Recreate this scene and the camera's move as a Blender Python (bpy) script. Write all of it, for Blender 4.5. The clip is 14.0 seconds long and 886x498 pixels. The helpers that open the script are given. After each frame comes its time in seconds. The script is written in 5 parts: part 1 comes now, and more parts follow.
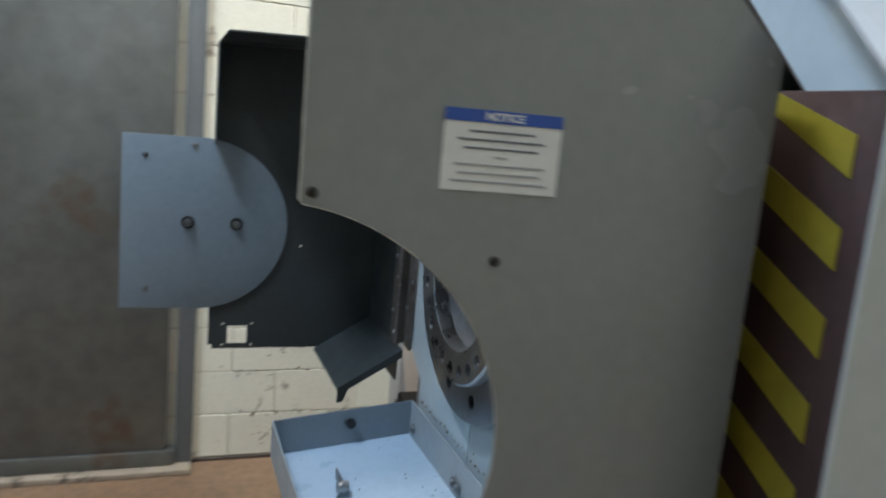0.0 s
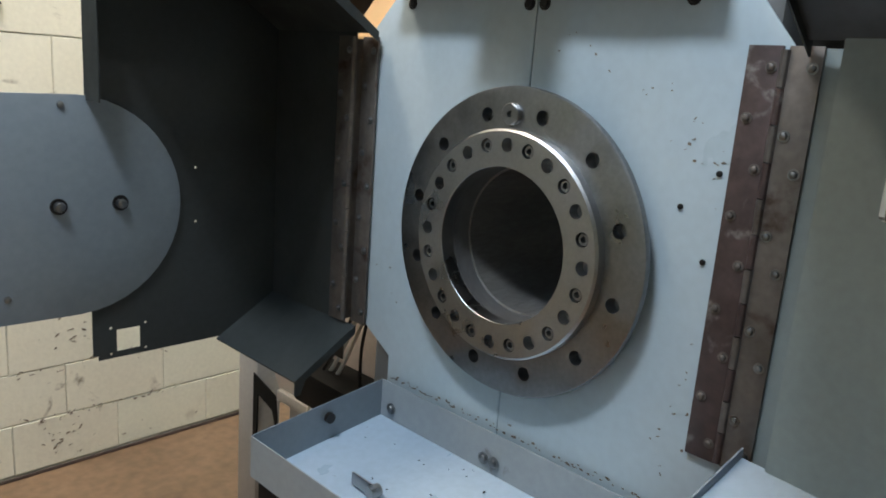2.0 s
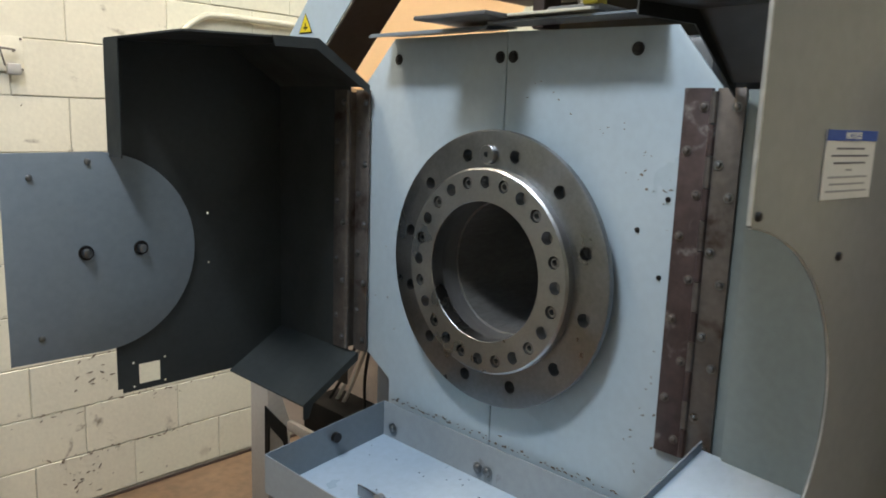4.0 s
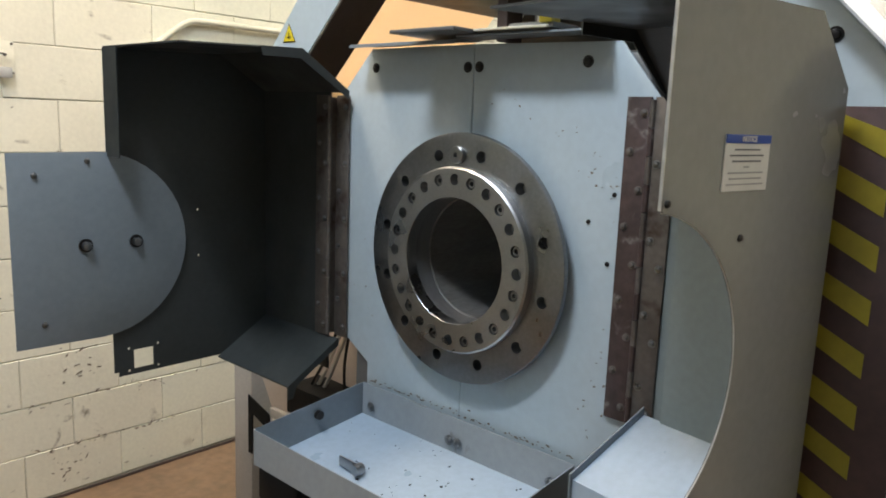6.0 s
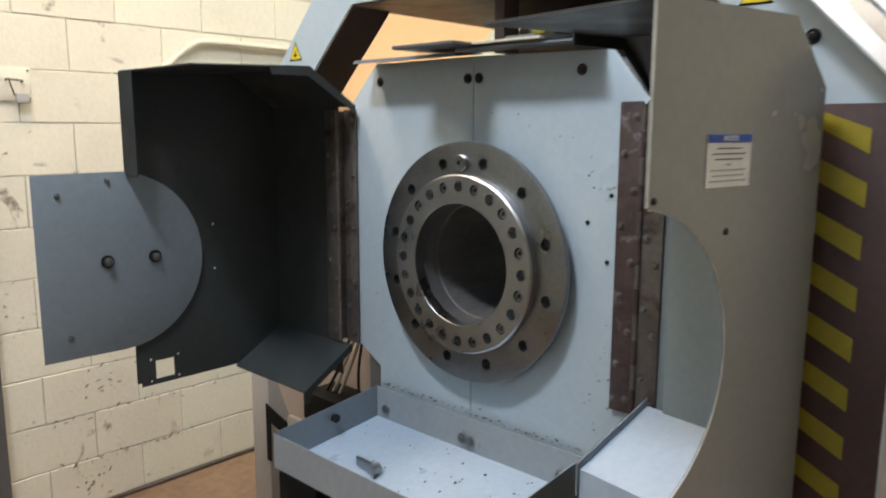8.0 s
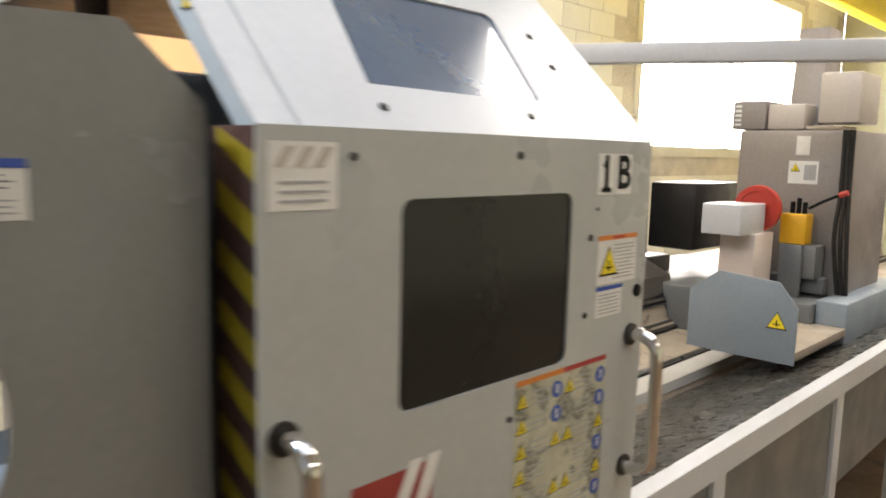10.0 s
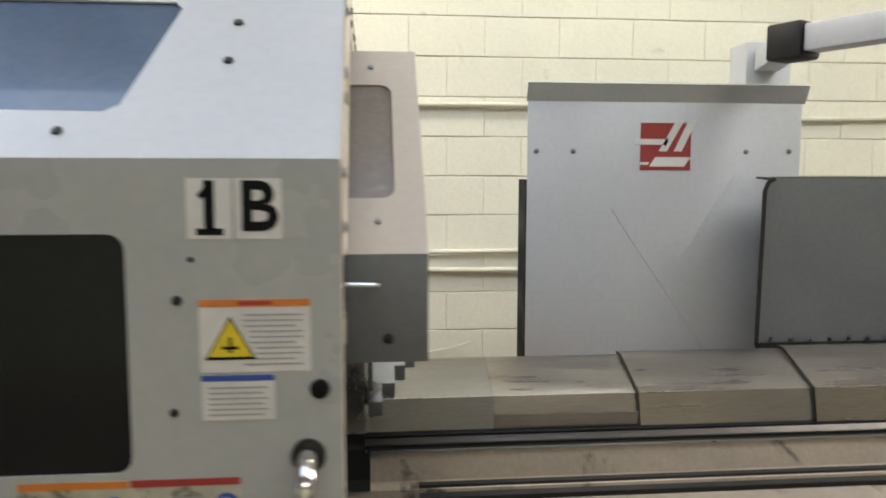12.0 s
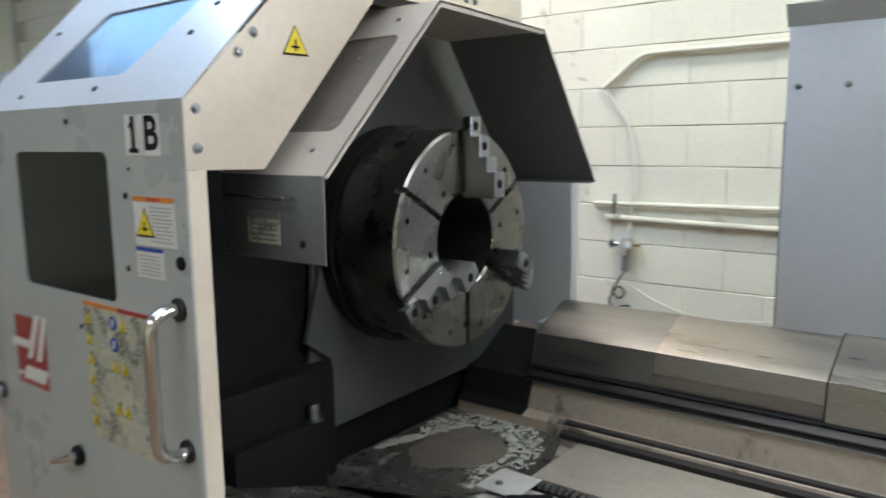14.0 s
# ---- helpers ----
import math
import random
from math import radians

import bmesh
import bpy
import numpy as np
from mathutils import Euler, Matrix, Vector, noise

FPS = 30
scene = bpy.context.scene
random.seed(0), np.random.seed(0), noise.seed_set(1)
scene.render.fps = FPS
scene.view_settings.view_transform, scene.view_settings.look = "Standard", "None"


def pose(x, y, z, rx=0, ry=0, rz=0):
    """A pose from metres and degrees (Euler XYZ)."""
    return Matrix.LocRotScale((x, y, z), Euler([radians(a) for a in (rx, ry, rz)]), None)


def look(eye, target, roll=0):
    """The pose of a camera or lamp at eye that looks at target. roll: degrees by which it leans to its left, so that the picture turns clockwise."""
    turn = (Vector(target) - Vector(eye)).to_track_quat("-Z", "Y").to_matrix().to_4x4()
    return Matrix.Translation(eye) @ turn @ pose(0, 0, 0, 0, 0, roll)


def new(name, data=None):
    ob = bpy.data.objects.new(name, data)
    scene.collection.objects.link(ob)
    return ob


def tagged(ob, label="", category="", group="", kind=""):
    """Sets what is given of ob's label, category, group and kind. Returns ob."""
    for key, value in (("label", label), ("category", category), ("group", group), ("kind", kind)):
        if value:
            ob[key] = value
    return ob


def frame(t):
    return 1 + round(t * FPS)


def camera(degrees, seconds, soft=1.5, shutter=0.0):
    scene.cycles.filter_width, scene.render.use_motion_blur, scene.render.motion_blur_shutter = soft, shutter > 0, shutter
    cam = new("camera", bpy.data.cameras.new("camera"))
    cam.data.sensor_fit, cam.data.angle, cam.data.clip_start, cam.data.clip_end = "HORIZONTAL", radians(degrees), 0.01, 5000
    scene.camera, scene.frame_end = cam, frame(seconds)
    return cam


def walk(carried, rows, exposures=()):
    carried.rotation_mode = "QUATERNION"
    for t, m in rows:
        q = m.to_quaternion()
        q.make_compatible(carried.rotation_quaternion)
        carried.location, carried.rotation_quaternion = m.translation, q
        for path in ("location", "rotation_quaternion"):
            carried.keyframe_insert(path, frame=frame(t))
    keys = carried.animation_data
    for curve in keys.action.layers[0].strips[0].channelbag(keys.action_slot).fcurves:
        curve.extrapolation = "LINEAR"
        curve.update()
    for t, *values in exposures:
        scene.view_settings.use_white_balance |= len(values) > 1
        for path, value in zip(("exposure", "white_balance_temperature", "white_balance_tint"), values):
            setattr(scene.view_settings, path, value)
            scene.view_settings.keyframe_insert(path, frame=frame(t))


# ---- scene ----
cam = camera(61.1, 14.0, soft=1.8, shutter=0.6)
PATH = [
    (0, (0.331, 0.081, 1.674), (1.026, 1.928, 1.348), 5.2),
    (0.5, (0.118, 0.295, 1.68), (1.177, 1.966, 1.389), 4.8),
    (1, (-0.013, 0.484, 1.697), (1.28, 1.966, 1.331), 3.4),
    (1.5, (-0.132, 0.566, 1.708), (1.293, 1.892, 1.248), 4.5),
    (2, (-0.167, 0.584, 1.675), (1.245, 1.927, 1.225), 4.3),
    (2.5, (-0.168, 0.567, 1.689), (1.258, 1.906, 1.276), 2.6),
    (3, (-0.197, 0.546, 1.692), (1.212, 1.913, 1.312), 2.5),
    (5.5, (-0.338, 0.321, 1.687), (1.096, 1.675, 1.357), 1.4),
    (6, (-0.373, 0.326, 1.696), (1.083, 1.653, 1.353), 2.2),
    (6.5, (-0.409, 0.346, 1.7), (1.028, 1.695, 1.356), 3.3),
    (7, (-0.421, 0.351, 1.698), (1.025, 1.689, 1.357), 3.8),
    (7.5, (-0.413, 0.339, 1.691), (1.035, 1.668, 1.322), 3.0),
    (8, (-0.419, 0.273, 1.698), (1.022, 1.623, 1.378), 0.2),
    (8.5, (-0.414, 0.11, 1.677), (1.028, 1.469, 1.41), 0.1),
    (8.7, (-0.366, 0.02, 1.669), (1.09, 1.358, 1.37), 0.0),
    (9, (-0.235, -0.075, 1.688), (1.217, 1.266, 1.385), 1.3),
    (9.2, (-0.135, -0.118, 1.709), (1.339, 1.211, 1.464), 1.4),
    (11.3, (1.38, -0.456, 1.714), (2.242, 1.313, 1.357), -0.8),
    (11.5, (1.53, -0.474, 1.729), (2.099, 1.427, 1.472), -1.9),
    (12, (1.863, -0.482, 1.717), (2.053, 1.499, 1.52), 0.1),
    (12.5, (2.215, -0.471, 1.691), (2.032, 1.511, 1.499), 0.3),
    (13, (2.508, -0.485, 1.725), (1.848, 1.393, 1.537), 1.2),
    (13.5, (2.802, -0.355, 1.675), (1.877, 1.398, 1.412), -0.6),
    (14, (3.065, -0.284, 1.657), (1.847, 1.276, 1.367), -0.7),
]
walk(cam, [(t, look(eye, target, roll)) for t, eye, target, roll in PATH],
     exposures=[(0.0, 0.1, 5800, 10), (1.5, 0.12, 6400, 11), (3.0, 0.06, 6500, 12), (5.5, 0.14, 6800, 14), (7.5, 0.15, 6750, 15), (9.2, 0.46, 7000, 19),
                (11.3, 0.38, 6800, 17), (12.0, 0.17, 6400, 16), (12.5, 0.04, 6200, 15), (13.0, 0.0, 5900, 13), (14.0, 0.2, 5750, 13)])

# ---- world and lights ----
world = bpy.data.worlds.new("sky")
scene.world = world
world.use_nodes = True
wn = world.node_tree
sky = wn.nodes.new("ShaderNodeTexSky")
sky.sky_type, sky.sun_disc, sky.sun_elevation, sky.sun_rotation = "NISHITA", False, radians(45), radians(120)
wn.links.new(sky.outputs[0], wn.nodes["Background"].inputs[0])
wn.nodes["Background"].inputs[1].default_value = 0.08


def area(name, x, y, z, sx, sy, watts, colour, target):
    lamp = bpy.data.lights.new(name, "AREA")
    lamp.shape, lamp.size, lamp.size_y, lamp.energy, lamp.color = "RECTANGLE", sx, sy, watts, colour
    ob = new(name, lamp)
    ob.matrix_world = look((x, y, z), target)
    return ob


COOL, WARM, GREENISH = (0.80, 0.90, 1.0), (1.0, 0.87, 0.70), (0.92, 1.0, 0.88)
# Added weak cool fill from the west, not a known window.
area("fill_lamp_west", -5.9, 0.6, 2.7, 4.4, 2.0, 7, COOL, (0.9, 1.2, 1.2))
area("ceiling_lamp_west", -0.75, 1.35, 4.2, 0.35, 0.7, 82, COOL, (-0.75, 1.35, 0))
area("skylight_lamp_west", -1.75, 1.33, 4.29, 3.2, 0.75, 19, (0.40, 0.70, 1.0), (-1.75, 1.33, 0))
area("skylight_lamp", 1.1, 0.0, 4.29, 2.9, 1.7, 30, (0.74, 0.88, 1.0), (1.1, 0.0, 0))
# Unseen warm fill, added to lift the block wall behind the spindle end.
area("fill_lamp_back", 0.3, 2.7, 4.2, 2.0, 0.4, 80, WARM, (0.3, 2.7, 0))
area("ceiling_lamp_rear", 2.9, 2.5, 4.2, 2.6, 0.4, 43, GREENISH, (2.9, 2.5, 0))
area("ceiling_lamp_east", 5.4, 0.5, 4.2, 2.6, 1.5, 115, (0.97, 1.0, 0.95), (5.4, 0.5, 0))
# Unseen fill, added so the south-facing sheets come out brighter.
area("fill_lamp_south", 2.6, -3.0, 4.2, 4.0, 0.5, 58, (0.96, 1.0, 0.98), (2.6, -3.0, 0))

# ---- helpers ----
W = {}


def thing(name, loc, label, category, rz=0.0, group="", kind=""):
    ob = new(name)
    ob.empty_display_size = 0.1
    ob.matrix_world = pose(*loc, 0, 0, rz)
    W[ob] = pose(*loc, 0, 0, rz)
    return tagged(ob, label, category, group, kind)


def smooth_by_angle(me, degrees=32):
    me.polygons.foreach_set("use_smooth", [True] * len(me.polygons))
    me.set_sharp_from_angle(angle=radians(degrees))


def part(name, bm, material, parent, label="", local=False, smooth=True):
    """One mesh under a thing or a part; the bmesh is in the world's metres unless local."""
    if not local:
        bm.transform(W[parent].inverted())
    bmesh.ops.recalc_face_normals(bm, faces=bm.faces)
    me = bpy.data.meshes.new(name)
    bm.to_mesh(me)
    bm.free()
    me.materials.append(material)
    if smooth:
        smooth_by_angle(me)
    ob = new(name, me)
    ob.parent = parent
    W[ob] = W[parent]
    if label:
        ob["label"] = label
    return ob


def solid(name, bm, material, label, category, group="", kind=""):
    """A top-level thing that is one mesh, its origin at its base."""
    lo = Vector([min(v.co[i] for v in bm.verts) for i in range(3)])
    hi = Vector([max(v.co[i] for v in bm.verts) for i in range(3)])
    base = Vector(((lo.x + hi.x) / 2, (lo.y + hi.y) / 2, lo.z))
    bm.transform(Matrix.Translation(-base))
    bmesh.ops.recalc_face_normals(bm, faces=bm.faces)
    me = bpy.data.meshes.new(name)
    bm.to_mesh(me)
    bm.free()
    me.materials.append(material)
    smooth_by_angle(me)
    ob = new(name, me)
    ob.location = base
    W[ob] = Matrix.Translation(base)
    return tagged(ob, label, category, group, kind)


def box(x0, x1, y0, y1, z0, z1, bevel=0.0, bm=None):
    bm = bm or bmesh.new()
    vs = bmesh.ops.create_cube(bm, size=1.0)["verts"]
    for v in vs:
        v.co = Vector((x0 + (v.co.x + 0.5) * (x1 - x0), y0 + (v.co.y + 0.5) * (y1 - y0), z0 + (v.co.z + 0.5) * (z1 - z0)))
    if bevel > 0:
        es = {e for v in vs for e in v.link_edges}
        bmesh.ops.bevel(bm, geom=list(es), offset=bevel, segments=2, affect="EDGES", profile=0.5)
    return bm


def prism(axis, a0, a1, outline, bevel=0.0, bm=None):
    """An outline of pairs, drawn out along an axis from a0 to a1. x: (y, z); y: (x, z); z: (x, y)."""
    bm = bm or bmesh.new()
    place = {"x": lambda p, a: (a, p[0], p[1]), "y": lambda p, a: (p[0], a, p[1]), "z": lambda p, a: (p[0], p[1], a)}[axis]
    lo = [bm.verts.new(place(p, a0)) for p in outline]
    hi = [bm.verts.new(place(p, a1)) for p in outline]
    n = len(outline)
    fs = [bm.faces.new(lo), bm.faces.new(hi[::-1])]
    fs += [bm.faces.new((lo[i], lo[(i + 1) % n], hi[(i + 1) % n], hi[i])) for i in range(n)]
    bmesh.ops.recalc_face_normals(bm, faces=fs)
    if bevel > 0:
        es = {e for f in fs[:2] for e in f.edges}
        bmesh.ops.bevel(bm, geom=list(es), offset=bevel, segments=2, affect="EDGES", profile=0.5)
    return bm


def arc(cx, cy, r, a0, a1, n):
    return [(cx + r * math.cos(radians(a0 + (a1 - a0) * i / n)), cy + r * math.sin(radians(a0 + (a1 - a0) * i / n))) for i in range(n + 1)]


def rounded(x0, x1, y0, y1, r, n=5):
    return arc(x1 - r, y1 - r, r, 0, 90, n) + arc(x0 + r, y1 - r, r, 90, 180, n) + arc(x0 + r, y0 + r, r, 180, 270, n) + arc(x1 - r, y0 + r, r, 270, 360, n)


def lathe(cx, cy, cz, axis, profile, n=64, bm=None):
    """Turns a closed profile of (along the axis, radius) about an axis through a centre."""
    bm = bm or bmesh.new()
    rings = []
    for i in range(n):
        a = 2 * math.pi * i / n
        c, s = math.cos(a), math.sin(a)
        ring = []
        for d, r in profile:
            p = {"x": (d, r * c, r * s), "y": (r * c, d, r * s), "z": (r * c, r * s, d)}[axis]
            ring.append(bm.verts.new((cx + p[0], cy + p[1], cz + p[2])))
        rings.append(ring)
    m = len(profile)
    fs = []
    for i in range(n):
        a, b = rings[i], rings[(i + 1) % n]
        for j in range(m):
            k = (j + 1) % m
            if profile[j][1] < 1e-6 and profile[k][1] < 1e-6:
                continue
            fs.append(bm.faces.new((a[j], a[k], b[k], b[j])))
    bmesh.ops.remove_doubles(bm, verts=[v for r in rings for v in r], dist=1e-6)
    return bm


def rod(cx, cy, cz, axis, d0, d1, r, n=16, bm=None, round_end=0.0):
    e = min(round_end, r * 0.9)
    if e:
        return lathe(cx, cy, cz, axis, [(d0, 0), (d0, r), (d1 - math.copysign(e, d1 - d0), r), (d1 - math.copysign(e * 0.3, d1 - d0), r - e * 0.3), (d1, r - e), (d1, 0)], n, bm)
    return lathe(cx, cy, cz, axis, [(d0, 0), (d0, r), (d1, r), (d1, 0)], n, bm)


def tube(points, r, n=8, bm=None):
    """A round tube along points, smoothed."""
    bm = bm or bmesh.new()
    pts = [Vector(p) for p in points]
    path = []
    for i in range(len(pts) - 1):
        p0, p1, p2, p3 = pts[max(i - 1, 0)], pts[i], pts[i + 1], pts[min(i + 2, len(pts) - 1)]
        for k in range(6):
            t = k / 6
            path.append(0.5 * ((2 * p1) + (p2 - p0) * t + (2 * p0 - 5 * p1 + 4 * p2 - p3) * t * t + (3 * p1 - p0 - 3 * p2 + p3) * t ** 3))
    path.append(pts[-1])
    rings, up = [], Vector((0.13, 0.21, 1)).normalized()
    for i, p in enumerate(path):
        d = (path[min(i + 1, len(path) - 1)] - path[max(i - 1, 0)]).normalized()
        u = (up - d * up.dot(d))
        if u.length < 0.1:
            u = Vector((1, 0, 0)) - d * d.x
        u.normalize()
        up = u
        v = d.cross(u)
        rings.append([bm.verts.new(p + r * (math.cos(2 * math.pi * k / n) * u + math.sin(2 * math.pi * k / n) * v)) for k in range(n)])
    for a, b in zip(rings, rings[1:]):
        for k in range(n):
            bm.faces.new((a[k], a[(k + 1) % n], b[(k + 1) % n], b[k]))
    bm.faces.new(rings[0][::-1])
    bm.faces.new(rings[-1])
    return bm


def cut(bm, cutter):
    """The first shape less the second."""
    obs = []
    for b in (bm, cutter):
        bmesh.ops.recalc_face_normals(b, faces=b.faces)
        me = bpy.data.meshes.new("shape")
        b.to_mesh(me)
        b.free()
        obs.append(new("shape", me))
    mod = obs[0].modifiers.new("less", "BOOLEAN")
    mod.operation, mod.solver, mod.object = "DIFFERENCE", "EXACT", obs[1]
    bpy.context.view_layer.update()
    me = bpy.data.meshes.new_from_object(obs[0].evaluated_get(bpy.context.evaluated_depsgraph_get()))
    out = bmesh.new()
    out.from_mesh(me)
    for ob in obs:
        data = ob.data
        bpy.data.objects.remove(ob)
        bpy.data.meshes.remove(data)
    bpy.data.meshes.remove(me)
    return out


def lettering(text, size, m, thick=0.0, depth=0.0006):
    """Raised letters of the built-in font as a bmesh, centred at the pose m."""
    cu = bpy.data.curves.new("letters", "FONT")
    cu.body, cu.size, cu.align_x, cu.align_y, cu.offset, cu.extrude = text, size, "CENTER", "CENTER", thick, depth
    ob = new("letters", cu)
    bpy.context.view_layer.update()
    me = bpy.data.meshes.new_from_object(ob.evaluated_get(bpy.context.evaluated_depsgraph_get()))
    out = bmesh.new()
    out.from_mesh(me)
    out.transform(m)
    bpy.data.objects.remove(ob)
    bpy.data.meshes.remove(me)
    return out


# ---- materials ----
def surface(name, colour, rough=0.5, metal=0.0, spread=0.12, grain=60.0, patches=2.5, bump=0.15, bump_scale=180.0, stain=None, stain_at=0.62, stain_scale=3.0,
            stretch=(1, 1, 1), rough_spread=0.12, per_piece=0.0, coat=0.0, specular=0.5, placed=False):
    """A procedural surface: a base colour varied by fine grain and broad patches, stains with their own shape, uneven gloss and fine relief."""
    m = bpy.data.materials.new(name)
    m.use_nodes = True
    n, l = m.node_tree.nodes, m.node_tree.links
    b = n["Principled BSDF"]
    tc = n.new("ShaderNodeTexCoord")
    mp = n.new("ShaderNodeMapping")
    mp.inputs["Scale"].default_value = stretch
    spot = n.new("ShaderNodeNewGeometry").outputs["Position"] if placed else tc.outputs["Object"]
    l.new(spot, mp.inputs["Vector"])

    def noise_of(scale, detail=4.0, distort=0.0):
        t = n.new("ShaderNodeTexNoise")
        t.inputs["Scale"].default_value, t.inputs["Detail"].default_value, t.inputs["Distortion"].default_value = scale, detail, distort
        l.new(mp.outputs[0], t.inputs["Vector"])
        return t.outputs["Fac"]

    def ranged(src, a, b_, lo=0.3, hi=0.7):
        r = n.new("ShaderNodeMapRange")
        r.inputs["From Min"].default_value, r.inputs["From Max"].default_value = lo, hi
        r.inputs["To Min"].default_value, r.inputs["To Max"].default_value = a, b_
        l.new(src, r.inputs["Value"])
        return r.outputs["Result"]

    def product(a, b_):
        q = n.new("ShaderNodeMath")
        q.operation = "MULTIPLY"
        l.new(a, q.inputs[0])
        l.new(b_, q.inputs[1])
        return q.outputs[0]

    v = product(ranged(noise_of(grain, 3.0), 1 - spread * 0.6, 1 + spread * 0.6), ranged(noise_of(patches, 5.0, 0.4), 1 - spread, 1 + spread * 0.7))
    if per_piece:
        oi = n.new("ShaderNodeObjectInfo")
        v = product(v, ranged(oi.outputs["Random"], 1 - per_piece, 1 + per_piece, 0, 1))
    mix = n.new("ShaderNodeMix")
    mix.data_type, mix.blend_type = "RGBA", "MULTIPLY"
    mix.inputs[0].default_value = 1.0
    mix.inputs[6].default_value = (*colour, 1)
    l.new(v, mix.inputs[7])
    out = mix.outputs[2]
    if stain:
        sm = n.new("ShaderNodeMix")
        sm.data_type = "RGBA"
        l.new(product(ranged(noise_of(stain_scale, 8.0, 0.8), 0, 1, stain_at, stain_at + 0.07), ranged(noise_of(stain_scale * 7, 3.0), 0.15, 1.0, 0.35, 0.6)), sm.inputs[0])
        l.new(out, sm.inputs[6])
        sm.inputs[7].default_value = (*stain, 1)
        out = sm.outputs[2]
    l.new(out, b.inputs["Base Color"])
    l.new(ranged(noise_of(patches * 3, 4.0), max(rough - rough_spread, 0.03), min(rough + rough_spread, 1)), b.inputs["Roughness"])
    b.inputs["Metallic"].default_value = metal
    b.inputs["Specular IOR Level"].default_value = specular
    b.inputs["Coat Weight"].default_value = coat
    if bump:
        bp = n.new("ShaderNodeBump")
        bp.inputs["Strength"].default_value, bp.inputs["Distance"].default_value = bump, 0.002
        l.new(noise_of(bump_scale, 3.0), bp.inputs["Height"])
        l.new(bp.outputs[0], b.inputs["Normal"])
    return m


def glow(name, colour, strength):
    m = bpy.data.materials.new(name)
    m.use_nodes = True
    b = m.node_tree.nodes["Principled BSDF"]
    b.inputs["Base Color"].default_value = (0, 0, 0, 1)
    b.inputs["Emission Color"].default_value, b.inputs["Emission Strength"].default_value = (*colour, 1), strength
    return m


CREAM = surface("cream_block_paint", (0.70, 0.66, 0.54), 0.6, spread=0.06, patches=1.6, bump=0.5, bump_scale=55, stain=(0.24, 0.20, 0.15), stain_at=0.63, stain_scale=7.0, per_piece=0.03, placed=True)
CREAMCLEAN = surface("cream_wall_paint", (0.69, 0.67, 0.55), 0.55, spread=0.07, patches=1.1, bump=0.4, bump_scale=45, stain=(0.50, 0.46, 0.36), stain_at=0.66, stain_scale=3.0, per_piece=0.015, placed=True)
CHIPDARK = surface("bare_dark_chips", (0.17, 0.13, 0.095), 0.8, spread=0.3, patches=20, bump=0.0)
MORTAR = surface("dirty_mortar", (0.50, 0.46, 0.37), 0.9, spread=0.25, bump=0.5)
PLASTER = surface("pale_green_plaster", (0.60, 0.60, 0.46), 0.8, spread=0.08, patches=0.8)
CEILING = surface("ceiling_white", (0.72, 0.71, 0.66), 0.9, spread=0.06, patches=0.7)
FLOOR = surface("brown_worn_concrete", (0.20, 0.125, 0.075), 0.45, spread=0.3, grain=25, patches=1.5, bump=0.35, bump_scale=40, stain=(0.06, 0.045, 0.035), stain_at=0.58, stain_scale=1.3)
BLUE = surface("pale_blue_enamel", (0.47, 0.56, 0.61), 0.38, spread=0.05, patches=1.4, bump=0.06, bump_scale=90, stain=(0.10, 0.09, 0.08), stain_at=0.745, stain_scale=11, coat=0.1)
TRAYBLUE = surface("pale_blue_tray", (0.36, 0.45, 0.54), 0.35, spread=0.07, patches=3, bump=0.06, stain=(0.10, 0.09, 0.08), stain_at=0.76, stain_scale=14)
GREY = surface("grey_enamel", (0.225, 0.228, 0.222), 0.24, spread=0.06, patches=1.1, bump=0.05, bump_scale=120, rough_spread=0.05, specular=0.6)
PLATEGREY = surface("blue_grey_enamel", (0.20, 0.235, 0.265), 0.42, spread=0.08, patches=2.0, bump=0.05, stain=(0.10, 0.11, 0.12), stain_at=0.70, stain_scale=3.5)
CHARCOAL = surface("charcoal_inner_paint", (0.036, 0.041, 0.040), 0.5, spread=0.15, patches=3, bump=0.05)
STEEL = surface("machined_steel", (0.262, 0.266, 0.268), 0.36, 1.0, spread=0.14, grain=120, patches=4, bump=0.05, stain=(0.13, 0.115, 0.10), stain_at=0.69, stain_scale=6)
BRIGHT = surface("bright_steel", (0.39, 0.395, 0.395), 0.34, 1.0, spread=0.10, grain=140, patches=4, bump=0.03)
BORE = surface("oiled_bore_steel", (0.30, 0.29, 0.275), 0.46, 0.7, spread=0.2, grain=40, patches=5, stretch=(1, 4, 4))
MOUTH = surface("turned_bore_mouth", (0.36, 0.36, 0.355), 0.42, 0.85, spread=0.12, grain=60, patches=5, bump=0.08, bump_scale=90, stretch=(5, 1, 1), rough_spread=0.06)
DARKSTEEL = surface("black_oxide_screws", (0.035, 0.032, 0.03), 0.4, 0.7, spread=0.2)
HINGE = surface("worn_hinge_steel", (0.17, 0.15, 0.135), 0.45, 0.6, spread=0.25, patches=6, stain=(0.07, 0.045, 0.035), stain_at=0.55, stain_scale=8)
REDHINGE = surface("maroon_worn_paint", (0.080, 0.054, 0.050), 0.5, 0.3, spread=0.3, patches=6, stain=(0.20, 0.18, 0.165), stain_at=0.57, stain_scale=14)
BROWN = surface("brown_flange_paint", (0.075, 0.05, 0.042), 0.5, spread=0.2)
TOWER = surface("warm_grey_machine_paint", (0.235, 0.205, 0.19), 0.42, spread=0.1, patches=2, bump=0.05, stain=(0.12, 0.105, 0.095), stain_at=0.66, stain_scale=4)
